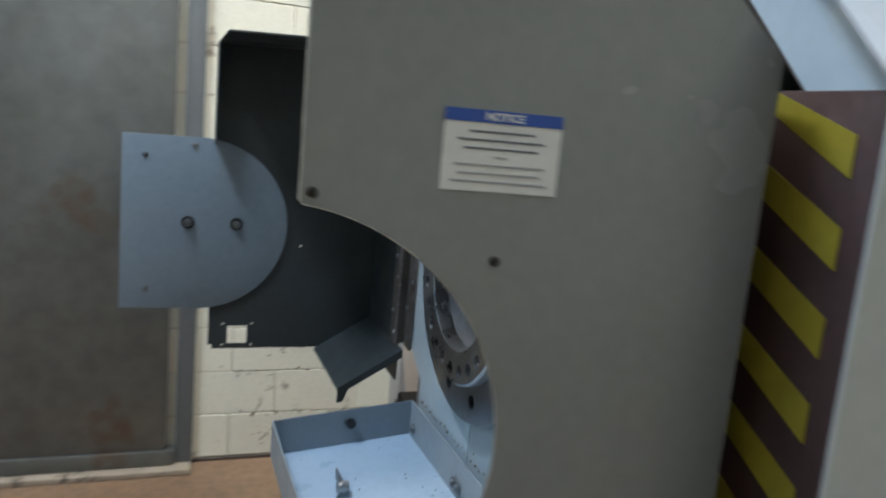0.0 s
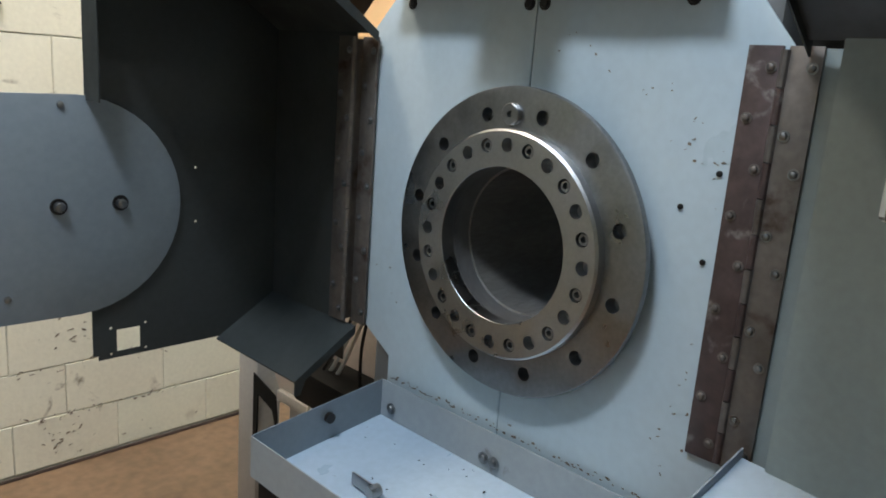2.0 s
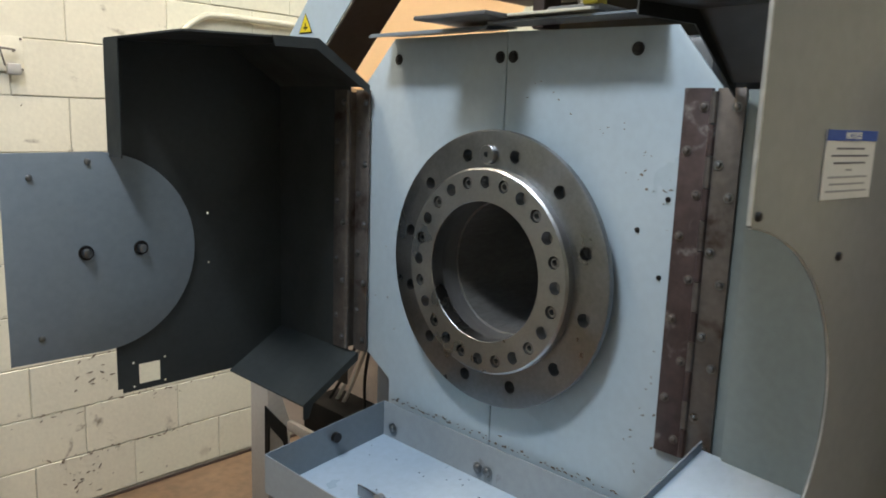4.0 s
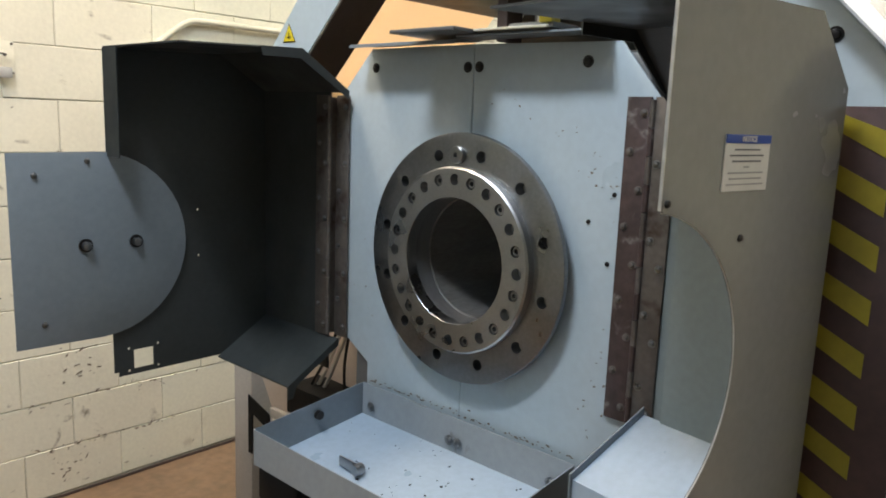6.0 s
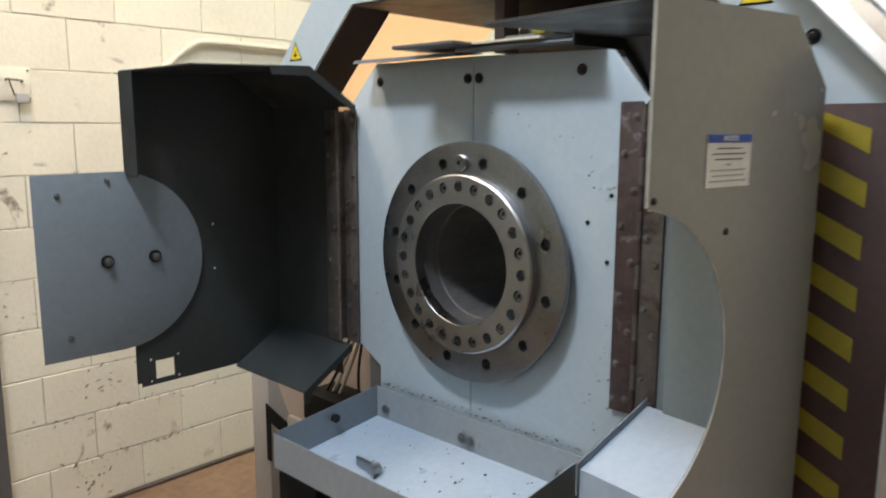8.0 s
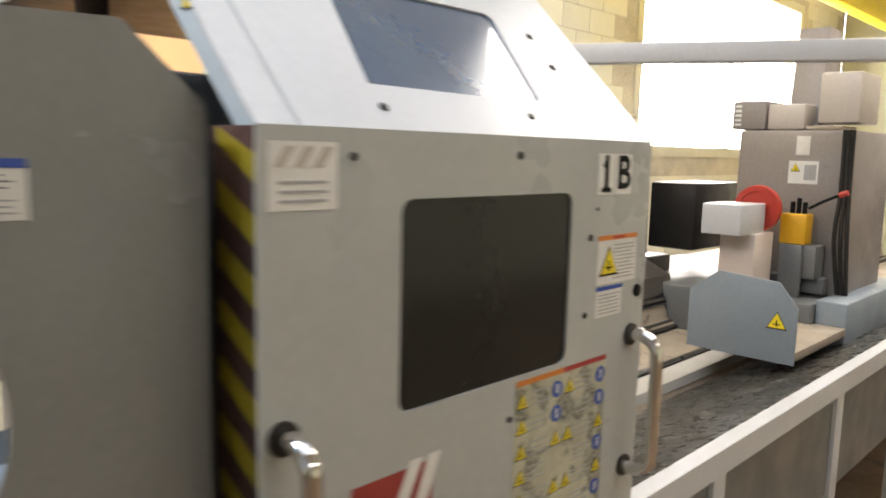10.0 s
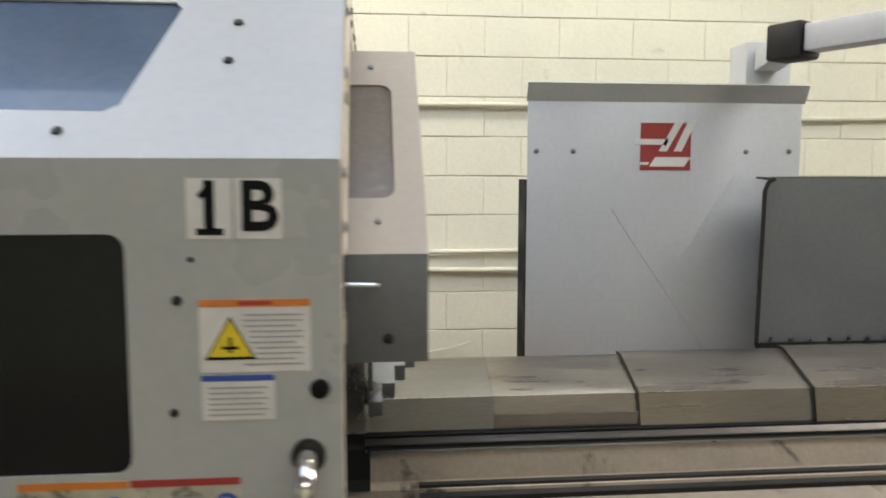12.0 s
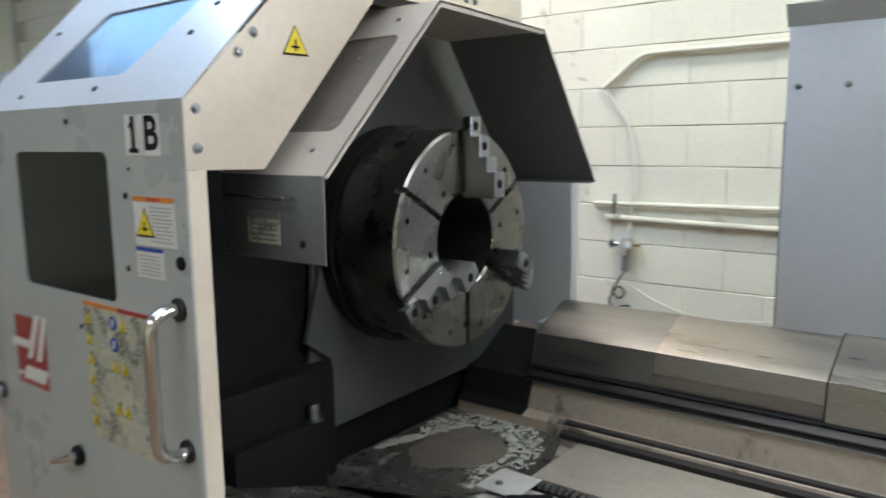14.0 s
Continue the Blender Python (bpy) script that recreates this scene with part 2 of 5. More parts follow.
ORANGEYELLOW = surface("amber_plastic", (0.62, 0.33, 0.01), 0.45, spread=0.08)
YELLOW = surface("hazard_yellow", (0.31, 0.25, 0.02), 0.45, spread=0.12, patches=7)
MAROON = surface("hazard_maroon", (0.065, 0.034, 0.030), 0.5, spread=0.2, patches=5)
WHITE = surface("white_enamel", (0.48, 0.49, 0.505), 0.42, spread=0.05, patches=1.2, bump=0.04, bump_scale=90, stain=(0.52, 0.51, 0.49), stain_at=0.78, stain_scale=3)
FRONT = surface("light_grey_enamel", (0.40, 0.415, 0.40), 0.36, spread=0.05, patches=1.3, bump=0.05, stain=(0.31, 0.315, 0.30), stain_at=0.72, stain_scale=4)
CREAMPAINT = surface("cream_enamel", (0.66, 0.58, 0.47), 0.4, spread=0.05, patches=2, bump=0.05, stain=(0.42, 0.36, 0.29), stain_at=0.74, stain_scale=5)
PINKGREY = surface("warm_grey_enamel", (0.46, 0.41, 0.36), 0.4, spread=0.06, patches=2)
PINKWHITE = surface("pinkish_white_enamel", (0.56, 0.48, 0.43), 0.4, spread=0.06, patches=2)
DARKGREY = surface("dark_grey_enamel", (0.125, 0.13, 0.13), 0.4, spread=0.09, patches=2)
SMOKED = surface("smoked_window", (0.013, 0.014, 0.014), 0.14, spread=0.1, patches=2, bump=0.0, rough_spread=0.05, specular=0.3)
CLOUDED = surface("clouded_window", (0.20, 0.175, 0.155), 0.2, spread=0.12, patches=4, bump=0.0, stain=(0.30, 0.27, 0.24), stain_at=0.6, stain_scale=5, rough_spread=0.08)
# The base blue carries part of the skylight's reflection.
SKYPANE = surface("hood_window_blue_sheen", (0.045, 0.085, 0.15), 0.2, spread=0.12, patches=3, bump=0.02, rough_spread=0.06, specular=1.0, coat=0.5)
PAPER = surface("white_sticker", (0.70, 0.69, 0.66), 0.45, spread=0.06, patches=12, bump=0.0)
WORN = surface("worn_sticker", (0.47, 0.46, 0.35), 0.5, spread=0.15, patches=12, bump=0.0, stain=(0.12, 0.12, 0.10), stain_at=0.52, stain_scale=16)
INK = surface("grey_ink", (0.16, 0.16, 0.17), 0.6, spread=0.05, bump=0.0)
PALEINK = surface("faint_ink", (0.34, 0.34, 0.34), 0.6, spread=0.05, bump=0.0)
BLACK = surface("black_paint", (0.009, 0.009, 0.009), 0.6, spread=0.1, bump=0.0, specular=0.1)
RUBBER = surface("black_rubber", (0.022, 0.020, 0.018), 0.6, spread=0.15, specular=0.25)
ORANGE = surface("orange_band", (0.62, 0.20, 0.03), 0.5, spread=0.06, bump=0.0)
LABELBLUE = surface("blue_band", (0.03, 0.08, 0.35), 0.5, spread=0.06, bump=0.0)
LABELRED = surface("red_band", (0.36, 0.035, 0.03), 0.5, spread=0.15, bump=0.0)
SIGNYELLOW = surface("sign_yellow", (0.75, 0.58, 0.02), 0.5, spread=0.06, bump=0.0)
LOGORED = surface("emblem_red", (0.30, 0.035, 0.03), 0.45, spread=0.05, bump=0.0)
CHROME = surface("chrome", (0.70, 0.68, 0.66), 0.12, 1.0, spread=0.05, bump=0.0, rough_spread=0.06)
WAYDULL = surface("dull_way_cover", (0.21, 0.198, 0.185), 0.42, 1.0, spread=0.14, grain=90, patches=3, bump=0.06, stretch=(0.5, 3, 3), stain=(0.13, 0.12, 0.10), stain_at=0.62, stain_scale=3.0)
WAY = surface("brushed_way_cover", (0.28, 0.252, 0.228), 0.34, 1.0, spread=0.14, grain=90, patches=2.2, bump=0.06, stretch=(0.25, 3, 3), stain=(0.22, 0.19, 0.13), stain_at=0.65, stain_scale=2.0)
CASTING = surface("beige_bed_casting", (0.32, 0.265, 0.205), 0.42, spread=0.14, patches=3, bump=0.25, stain=(0.07, 0.055, 0.045), stain_at=0.59, stain_scale=5)
OILY = surface("oily_chip_floor", (0.045, 0.042, 0.036), 0.3, spread=0.35, patches=7, bump=0.5, bump_scale=60, stain=(0.20, 0.19, 0.165), stain_at=0.60, stain_scale=9)
POOL = surface("dried_oil_film", (0.115, 0.098, 0.078), 0.5, spread=0.12, patches=5, bump=0.1)
CRUST = surface("pale_crust", (0.36, 0.35, 0.31), 0.6, spread=0.2, patches=14, bump=0.4, stain=(0.10, 0.095, 0.08), stain_at=0.56, stain_scale=22)
BEDPLATE = surface("worn_bed_plate", (0.31, 0.27, 0.225), 0.4, spread=0.12, patches=3, bump=0.1, stain=(0.16, 0.11, 0.07), stain_at=0.66, stain_scale=8)
GALV = surface("stained_sheet_steel", (0.16, 0.165, 0.155), 0.42, 0.65, spread=0.18, grain=14, patches=1.6, bump=0.1, stain=(0.15, 0.12, 0.095), stain_at=0.60, stain_scale=2.2)
PEBBLE = surface("pale_grey_paint", (0.40, 0.385, 0.36), 0.45, spread=0.08, patches=2)
RED = surface("red_plastic", (0.45, 0.04, 0.025), 0.4, spread=0.08)
PIPE = surface("painted_conduit", (0.60, 0.58, 0.47), 0.5, spread=0.08, patches=6)
BRASS = surface("brass_fitting", (0.42, 0.30, 0.12), 0.35, 1.0, spread=0.15)
CHUCKSTEEL = surface("oiled_chuck_steel", (0.30, 0.285, 0.26), 0.30, 1.0, spread=0.16, grain=120, patches=4, bump=0.03, stain=(0.11, 0.095, 0.08), stain_at=0.66, stain_scale=5)
OILWAY = surface("oiled_way_steel", (0.095, 0.085, 0.075), 0.36, 0.9, spread=0.2, grain=80, patches=3, bump=0.05, stretch=(0.3, 3, 3))
TRAYWALL = surface("grey_tray_enamel", (0.29, 0.32, 0.335), 0.4, spread=0.08, patches=3, bump=0.06, stain=(0.10, 0.09, 0.08), stain_at=0.70, stain_scale=9)
PLATEDARK = surface("slate_grey_enamel", (0.058, 0.060, 0.058), 0.42, spread=0.12, patches=3, bump=0.06, stain=(0.045, 0.045, 0.043), stain_at=0.60, stain_scale=4)
# Panel blue made darker: the shade inside the right door, held in the colour.
DIMBLUE = surface("dimmed_inner_blue", (0.25, 0.30, 0.305), 0.4, spread=0.08, patches=2, bump=0.05)
FROSTED = surface("frosted_rear_sheet", (0.80, 0.62, 0.46), 0.6, spread=0.05, patches=2, bump=0.0)
frosted = FROSTED.node_tree
veil, blend = frosted.nodes.new("ShaderNodeBsdfTranslucent"), frosted.nodes.new("ShaderNodeMixShader")
veil.inputs["Color"].default_value = (0.92, 0.76, 0.58, 1)
blend.inputs[0].default_value = 0.7
frosted.links.new(frosted.nodes["Principled BSDF"].outputs[0], blend.inputs[1])
frosted.links.new(veil.outputs[0], blend.inputs[2])
frosted.links.new(blend.outputs[0], frosted.nodes["Material Output"].inputs["Surface"])
RAWEDGE = surface("bare_sheet_edge", (0.55, 0.55, 0.53), 0.4, 0.6, spread=0.2, patches=20, bump=0.0)
CABLEWHITE = surface("white_cable", (0.62, 0.60, 0.55), 0.5, spread=0.06)

# ---- the room ----
WALL_Y, EAST, WEST, SOUTH, HIGH = 3.58, 13.0, -6.0, -5.0, 4.3
solid("floor", box(WEST - 0.2, EAST + 0.2, SOUTH - 0.2, WALL_Y + 0.2, -0.15, 0.0), FLOOR, "brown worn concrete workshop floor with dark stains", "floor", kind="structure")
SKYLIGHTS = box(-0.4, 2.6, -0.9, 0.9, HIGH - 0.2, HIGH + 0.4)
box(-3.4, -0.1, 0.93, 1.73, HIGH - 0.2, HIGH + 0.4, 0, SKYLIGHTS)
solid("ceiling", cut(box(WEST - 0.2, EAST + 0.2, SOUTH - 0.2, WALL_Y + 0.2, HIGH, HIGH + 0.15), SKYLIGHTS), CEILING, "plain off-white workshop ceiling with two skylights", "ceiling", kind="structure")
solid("wall_south", box(WEST, EAST, SOUTH - 0.2, SOUTH, 0, HIGH), PLASTER, "plain pale painted workshop wall", "wall", kind="structure")
solid("wall_east", box(EAST, EAST + 0.2, SOUTH, WALL_Y, 0, HIGH), PLASTER, "plain pale painted workshop wall", "wall", kind="structure")
# The opening is made up, to go with the west fill lamp.
west = cut(box(WEST - 0.2, WEST, SOUTH, WALL_Y, 0, HIGH), box(WEST - 0.3, WEST + 0.1, -1.6, 2.8, 1.7, 3.7))
solid("wall_west", west, PLASTER, "plain pale painted wall with an added, unseen wide window", "wall", kind="structure")

north = cut(box(WEST, EAST, WALL_Y + 0.004, WALL_Y + 0.2, 0, HIGH), box(7.0, 11.2, WALL_Y - 0.1, WALL_Y + 0.3, 1.75, 3.7))
wall_north = solid("wall_north", north, MORTAR, "cream-painted concrete block wall with dirty joints", "wall", kind="structure")
solid("backdrop", box(3.0, 19.0, WALL_Y + 1.2, WALL_Y + 1.25, 0.0, 6.0), glow("bright_sky", (0.98, 0.98, 0.96), 15.0), "bright hazy daylight outside the window", "backdrop", kind="structure")
win = thing("window_1", (9.1, WALL_Y, 1.75), "wide bright workshop window with pale frame", "window", kind="structure")
part("window_frame", cut(box(6.95, 11.25, WALL_Y - 0.01, WALL_Y + 0.05, 1.70, 3.75), box(7.06, 11.14, WALL_Y - 0.1, WALL_Y + 0.1, 1.81, 3.64)), PIPE, win)
for k in (2,):
    part("glazing_bar", box(6.98 + k * 1.06, 7.02 + k * 1.06, WALL_Y + 0.0, WALL_Y + 0.04, 1.81, 3.64), PIPE, win)


# ---- the lathe's spindle end ----
PX = 0.945          # outer face of the end panel
AY, AZ = 1.4435, 1.376   # spindle axis
FX = 0.905          # face of the large flange


def bolt_head(parent, x, y, z, facing, r=0.009, h=0.006, material=None, name="bolt", washer=True, socket=False):
    """A button-head bolt with a washer, facing -x or -y."""
    axis = facing[1]
    s = -1 if facing[0] == "-" else 1
    bm = rod(x, y, z, axis, 0, s * h, r, 12, None, h * 0.7)
    if washer:
        rod(x, y, z, axis, 0, s * h * 0.25, r * 1.45, 14, bm)
    return part(name, bm, material or DARKSTEEL, parent)


head = thing("headstock_end", (1.2, AY, 0.55), "pale blue enamelled spindle end panel of a lathe", "headstock")
left_half = [(AY + 0.012, 0.90), (1.79, 0.90), (1.79, 1.035), (1.892, 1.095), (1.892, 1.765), (1.795, 1.862), (AY + 0.012, 1.862)]
right_half = [(AY + 0.0095, 0.90), (AY + 0.0095, 1.862), (1.083, 1.855), (0.995, 1.75), (0.995, 1.075), (1.05, 0.98), (1.10, 0.90)]
for pts in (left_half, right_half):
    c = rod(0.9, AY, AZ, "x", -0.1, 0.2, 0.262, 48)
    part("panel_half", cut(prism("x", PX, PX + 0.006, pts, 0.0012), c), BLUE, head)
part("casting", cut(box(PX + 0.012, 1.36, 1.02, 1.86, 0.55, 1.84, 0.02), rod(0, AY, AZ, "x", 0.5, 2.0, 0.19, 40)), DARKGREY, head)
part("top_lip", prism("y", AY + 0.005, 1.80, [(PX + 0.02, 1.872), (PX + 0.02, 1.868), (PX - 0.075, 1.862), (PX - 0.075, 1.858), (PX - 0.071, 1.858), (PX - 0.070, 1.866), (PX + 0.02, 1.872)][:6]), PLATEGREY, head)
part("top_lip", prism("y", 1.10, AY - 0.004, [(PX + 0.02, 1.876), (PX + 0.02, 1.872), (PX - 0.080, 1.868), (PX - 0.080, 1.872)]), PLATEGREY, head)
part("cover_strip", box(PX - 0.150, PX + 0.03, 1.385, 1.575, 1.874, 1.882, 0.002), DARKGREY, head)
part("cover_strip", box(PX - 0.090, PX + 0.03, 1.20, 1.384, 1.877, 1.882, 0.001), PIPE, head, "pale folded strip")
for y, z in ((1.779, 1.815), (1.156, 1.818), (AY + 0.028, 1.812), (AY - 0.006, 1.812)):
    bolt_head(head, PX, y, z, "-x", 0.0085)
for y, z in ((1.13, 1.50), (1.08, 1.42), (1.075, 1.56)):
    bolt_head(head, PX, y, z, "-x", 0.005, 0.004, washer=False, name="screw")

# the large flange with its holes, the raised ring and the bore
flange = lathe(0, AY, AZ, "x", [(PX + 0.02, 0.268), (FX + 0.013, 0.268), (FX + 0.013, 0.2905), (FX + 0.005, 0.291), (FX + 0.0015, 0.2895), (FX, 0.285), (FX, 0.20), (PX + 0.02, 0.20)], 128)
holes = bmesh.new()
for k in range(12):
    a = radians(30 * k + 13)
    rod(0, AY + 0.245 * math.sin(-a), AZ + 0.245 * math.cos(a), "x", FX - 0.02, FX + 0.028, 0.0135, 18, holes)
part("flange", cut(flange, holes), STEEL, head, "large machined steel flange with drilled holes")
ring = lathe(0, AY, AZ, "x", [(FX + 0.01, 0.2145), (0.886, 0.2145), (0.882, 0.210), (0.882, 0.1468), (0.8832, 0.1455), (FX + 0.01, 0.1455)], 96)
holes = bmesh.new()
for k in range(24):
    a = radians(15 * k)
    rod(0, AY + 0.186 * math.sin(-a), AZ + 0.186 * math.cos(a), "x", 0.86, 0.906, 0.0130, 18, holes)
rg = part("mounting_ring", cut(ring, holes), BRIGHT, head, "bright steel ring with socket screws round the bore")
for k in range(24):
    if k % 2 == 0:
        continue
    a = radians(15 * k)
    y, z = AY + 0.186 * math.sin(-a), AZ + 0.186 * math.cos(a)
    part("socket_screw", lathe(0, y, z, "x", [(0.904, 0), (0.904, 0.0108), (0.8875, 0.0108), (0.8858, 0.0092), (0.8858, 0.0056), (0.897, 0.005), (0.897, 0)], 16), STEEL, rg)
part("bore_mouth", lathe(0, AY, AZ, "x", [(FX, 0.1460), (0.962, 0.1455), (0.962, 0.18), (FX, 0.18)], 96), MOUTH, head, "bright turned mouth of the bore")
part("bore", lathe(0, AY, AZ, "x", [(0.963, 0.1420), (1.55, 0.138), (1.55, 0.18), (0.963, 0.18)], 80), BORE, head, "dark oiled steel spindle bore")
part("bore_stop", rod(0, AY, AZ, "x", 1.34, 1.36, 0.1385, 40), BORE, head)
key = lathe(0, 1.453, AZ + 0.240, "x", [(FX, 0), (FX, 0.020), (FX - 0.010, 0.020), (FX - 0.012, 0.018), (FX - 0.012, 0.006), (FX - 0.004, 0.005), (FX - 0.004, 0)], 20)
part("locating_key", key, STEEL, head)


def hinge(thing_, xs, y0, ym, y1, z0, z1, mats):
    """Two leaves, each at its own depth, and a segmented knuckle, with rows of round-headed bolts; y0 is the leaf on the panel."""
    side = math.copysign(0.004, y1 - y0)
    for x, a, b, m, dz in ((xs[0], y0, ym - side, mats[0], 0.0), (xs[1], ym + side, y1, mats[1], 0.035)):
        leaf = part("hinge_leaf", box(x - 0.006, x, min(a, b), max(a, b), z0, z1, 0.001), m, thing_)
        for k in range(9):
            z = z0 + 0.03 + (z1 - z0 - 0.06) * k / 8 - dz * (k % 2) * 0.6
            off = 0.24 * abs(b - a) * ((k % 2) * 2 - 1)
            bolt_head(leaf, x - 0.006, (a + b) / 2 + off, z, "-x", 0.0058, 0.006, STEEL if m is HINGE else HINGE)
    n = 12
    for k in range(n):
        za, zb = z0 + 0.004 + (z1 - z0 - 0.008) * k / n, z0 + 0.004 + (z1 - z0 - 0.008) * (k + 1) / n - 0.0015
        part("knuckle", rod(min(xs) - 0.006, ym, 0, "z", za, zb, 0.0062, 10), mats[k % 2], thing_)


# ---- the two open guard doors ----
ld = thing("guard_door", (0.94, 1.92, 0.985), "open dark-lined half cover door with a cut-out", "machine door", group="spindle guard doors")
hinge(ld, (PX - 0.004, 0.9205), 1.872, 1.926, 1.982, 1.085, 1.745, (HINGE, HINGE))
part("hinge_spacer", box(0.9208, PX - 0.004, 1.928, 1.939, 1.09, 1.74), HINGE, ld)
YB, YF, LX, ZB, ZT = 2.235, 1.862, 0.452, 0.985, 1.835
face = [(LX, ZB + 0.012), (LX + 0.012, ZB + 0.012), (LX + 0.012, ZB), (0.925, ZB), (0.925, 1.752), (0.775, ZT + 0.012), (LX, ZT), (LX, 1.575)] + arc(0.42, 1.344, 0.225, 78, -78, 14) + [(LX, 1.113)]
fb = prism("y", YB, YB + 0.003, face)
cuts = bmesh.new()
box(0.505, 0.560, YB - 0.05, YB + 0.05, 1.000, 1.052, 0, cuts)
for x, z in ((0.492, 0.996), (0.492, 1.058), (0.573, 0.996), (0.573, 1.058), (0.70, 1.42), (0.70, 1.29)):
    rod(x, YB, z, "y", -0.05, 0.05, 0.0035, 8, cuts)
part("face_panel", cut(fb, cuts), CHARCOAL, ld, "charcoal-painted inside of the cover sheet")
part("side_panel", box(0.922, 0.925, 1.93, YB, ZB, 1.77), CHARCOAL, ld)
part("top_panel", prism("y", YF, YB, [(LX, ZT), (0.775, ZT + 0.012), (0.925, 1.752), (0.925, 1.755), (0.776, ZT + 0.016), (LX, ZT + 0.004)]), CHARCOAL, ld)
part("top_lip", prism("y", YF - 0.003, YF, [(0.655, ZT + 0.012), (0.775, ZT + 0.016), (0.925, 1.756), (0.925, 1.735), (0.770, ZT - 0.008), (0.662, ZT - 0.010)]), CHARCOAL, ld)
part("edge_lip", box(LX - 0.002, LX + 0.001, YB - 0.075, YB, 1.57, ZT), CHARCOAL, ld)
part("bottom_panel", prism("y", YF + 0.03, YB, [(0.757, ZB - 0.008), (0.925, 1.078), (0.925, 1.082), (0.757, ZB - 0.004)]), CHARCOAL, ld)
part("bottom_lip", prism("y", YF + 0.027, YF + 0.030, [(0.757, ZB - 0.040), (0.772, ZB - 0.040), (0.785, ZB - 0.006), (0.925, 1.062), (0.925, 1.084), (0.757, ZB - 0.002)]), CHARCOAL, ld)
plate = part("cover_plate", prism("y", YB - 0.008, YB - 0.004, [(0.218, 1.108), (0.42, 1.106)] + arc(0.42, 1.344, 0.238, -88, 88, 22) + [(0.218, 1.580)], 0.001), PLATEGREY, ld, "blue-grey rounded sliding plate with two bolts")
for x, z in ((0.388, 1.349), (0.517, 1.349)):
    bo = part("bolt", rod(x, YB - 0.008, z, "y", -0.003, -0.017, 0.0115, 14, None, 0.006), STEEL, plate)
    part("washer", rod(x, YB - 0.008, z, "y", 0, -0.003, 0.0175, 18), DARKSTEEL, bo)
for x, z in ((0.276, 1.527), (0.283, 1.163), (0.40, 1.560)):
    part("screw", rod(x, YB - 0.008, z, "y", 0, -0.005, 0.0075, 10, None, 0.004), STEEL, plate)

rd = thing("guard_door", (0.439, 0.728, 0.0), "open grey half cover door with a notice sticker", "machine door", rz=-8.7, group="spindle guard doors")
L, D = 0.440, 0.262
outer = [(0.0, 0.985), (0.40, 0.985), (L, 1.02), (L, 1.762), (0.337, 1.862), (0.0, 1.858), (0.0, 1.597)] + arc(-0.025, 1.376, 0.222, 83, -83, 30)
part("face_panel", prism("y", -0.003, 0.0, outer), GREY, rd, "large grey enamelled cover sheet", local=True)
part("face_lining", prism("y", 0.0002, 0.0012, outer), DARKGREY, rd, local=True)
part("side_panel", box(L - 0.003, L, 0.0, D, 1.02, 1.762), GREY, rd, local=True)
part("inner_side_panel", box(L - 0.005, L - 0.0032, 0.001, D, 1.02, 1.760), DIMBLUE, rd, "inside of the side sheet with its shade put into the grey-blue", local=True)
part("top_panel", prism("y", 0.0, D + 0.05, [(0.0, 1.856), (0.337, 1.861), (L, 1.760), (L - 0.003, 1.757), (0.336, 1.857), (0.0, 1.852)]), PLATEDARK, rd, local=True)
part("top_lip", prism("y", D + 0.05, D + 0.053, [(0.20, 1.861), (0.337, 1.866), (L + 0.01, 1.760), (L + 0.01, 1.735), (0.330, 1.836), (0.20, 1.836)]), CHARCOAL, rd, local=True)
part("bottom_panel", prism("y", 0.0, D + 0.04, [(0.245, 1.062), (L, 1.140), (L, 1.144), (0.245, 1.066)]), TRAYBLUE, rd, "pale blue lower flange", local=True)
part("bottom_lip", prism("y", D + 0.04, D + 0.043, [(0.235, 1.015), (0.262, 1.015), (0.285, 1.055), (L, 1.122), (L, 1.160), (0.235, 1.078)]), PLATEGREY, rd, local=True)
part("bottom_front_lip", box(0.242, 0.245, 0.0, D + 0.04, 1.000, 1.066), TRAYBLUE, rd, local=True)
rim = arc(-0.025, 1.376, 0.222, 83, -83, 30)
part("worn_edge", tube([(x - 0.0004, -0.0016, z) for x, z in rim], 0.0012, 6), RAWEDGE, rd, "bare worn edge of the cut-out", local=True)
part("worn_edge", box(-0.0016, 0.0, -0.003, 0.001, 1.599, 1.857), RAWEDGE, rd, local=True)
notice = part("notice_sticker", box(0.120, 0.228, -0.0045, -0.003, 1.618, 1.690), PAPER, rd, "white notice sticker with a blue header", local=True)
part("header_band", box(0.120, 0.228, -0.0055, -0.0044, 1.679, 1.690), LABELBLUE, notice, local=True)
part("header_word", lettering("NOTICE", 0.0095, pose(0.174, -0.0058, 1.6842, 90, 0, 0), 0.0003, 0.0002), PAPER, notice, local=True)
for k in range(7):
    w = (0.030, 0.040, 0.034, 0.006, 0.042, 0.038, 0.044)[k]
    part("text_bar", box(0.173 - w, 0.173 + w, -0.0052, -0.0044, 1.672 - 0.0074 * k - 0.0021, 1.672 - 0.0074 * k), INK if k < 3 else PALEINK, notice, local=True)
for x, z in ((0.010, 1.607), (0.178, 1.555), (0.20, 1.02)):
    part("screw", rod(x, -0.003, z, "y", 0, -0.004, 0.005, 10, None, 0.003), DARKSTEEL, rd, local=True)
for z in (1.72, 1.60, 1.50, 1.36, 1.24, 1.12):
    part("rivet", rod(L - 0.055, 0.0, z, "y", 0, 0.004, 0.004, 8), DARKSTEEL, rd, local=True)
rh = thing("hinge", (PX, 0.99, 1.08), "worn maroon and steel piano hinge with bolts", "hinge")
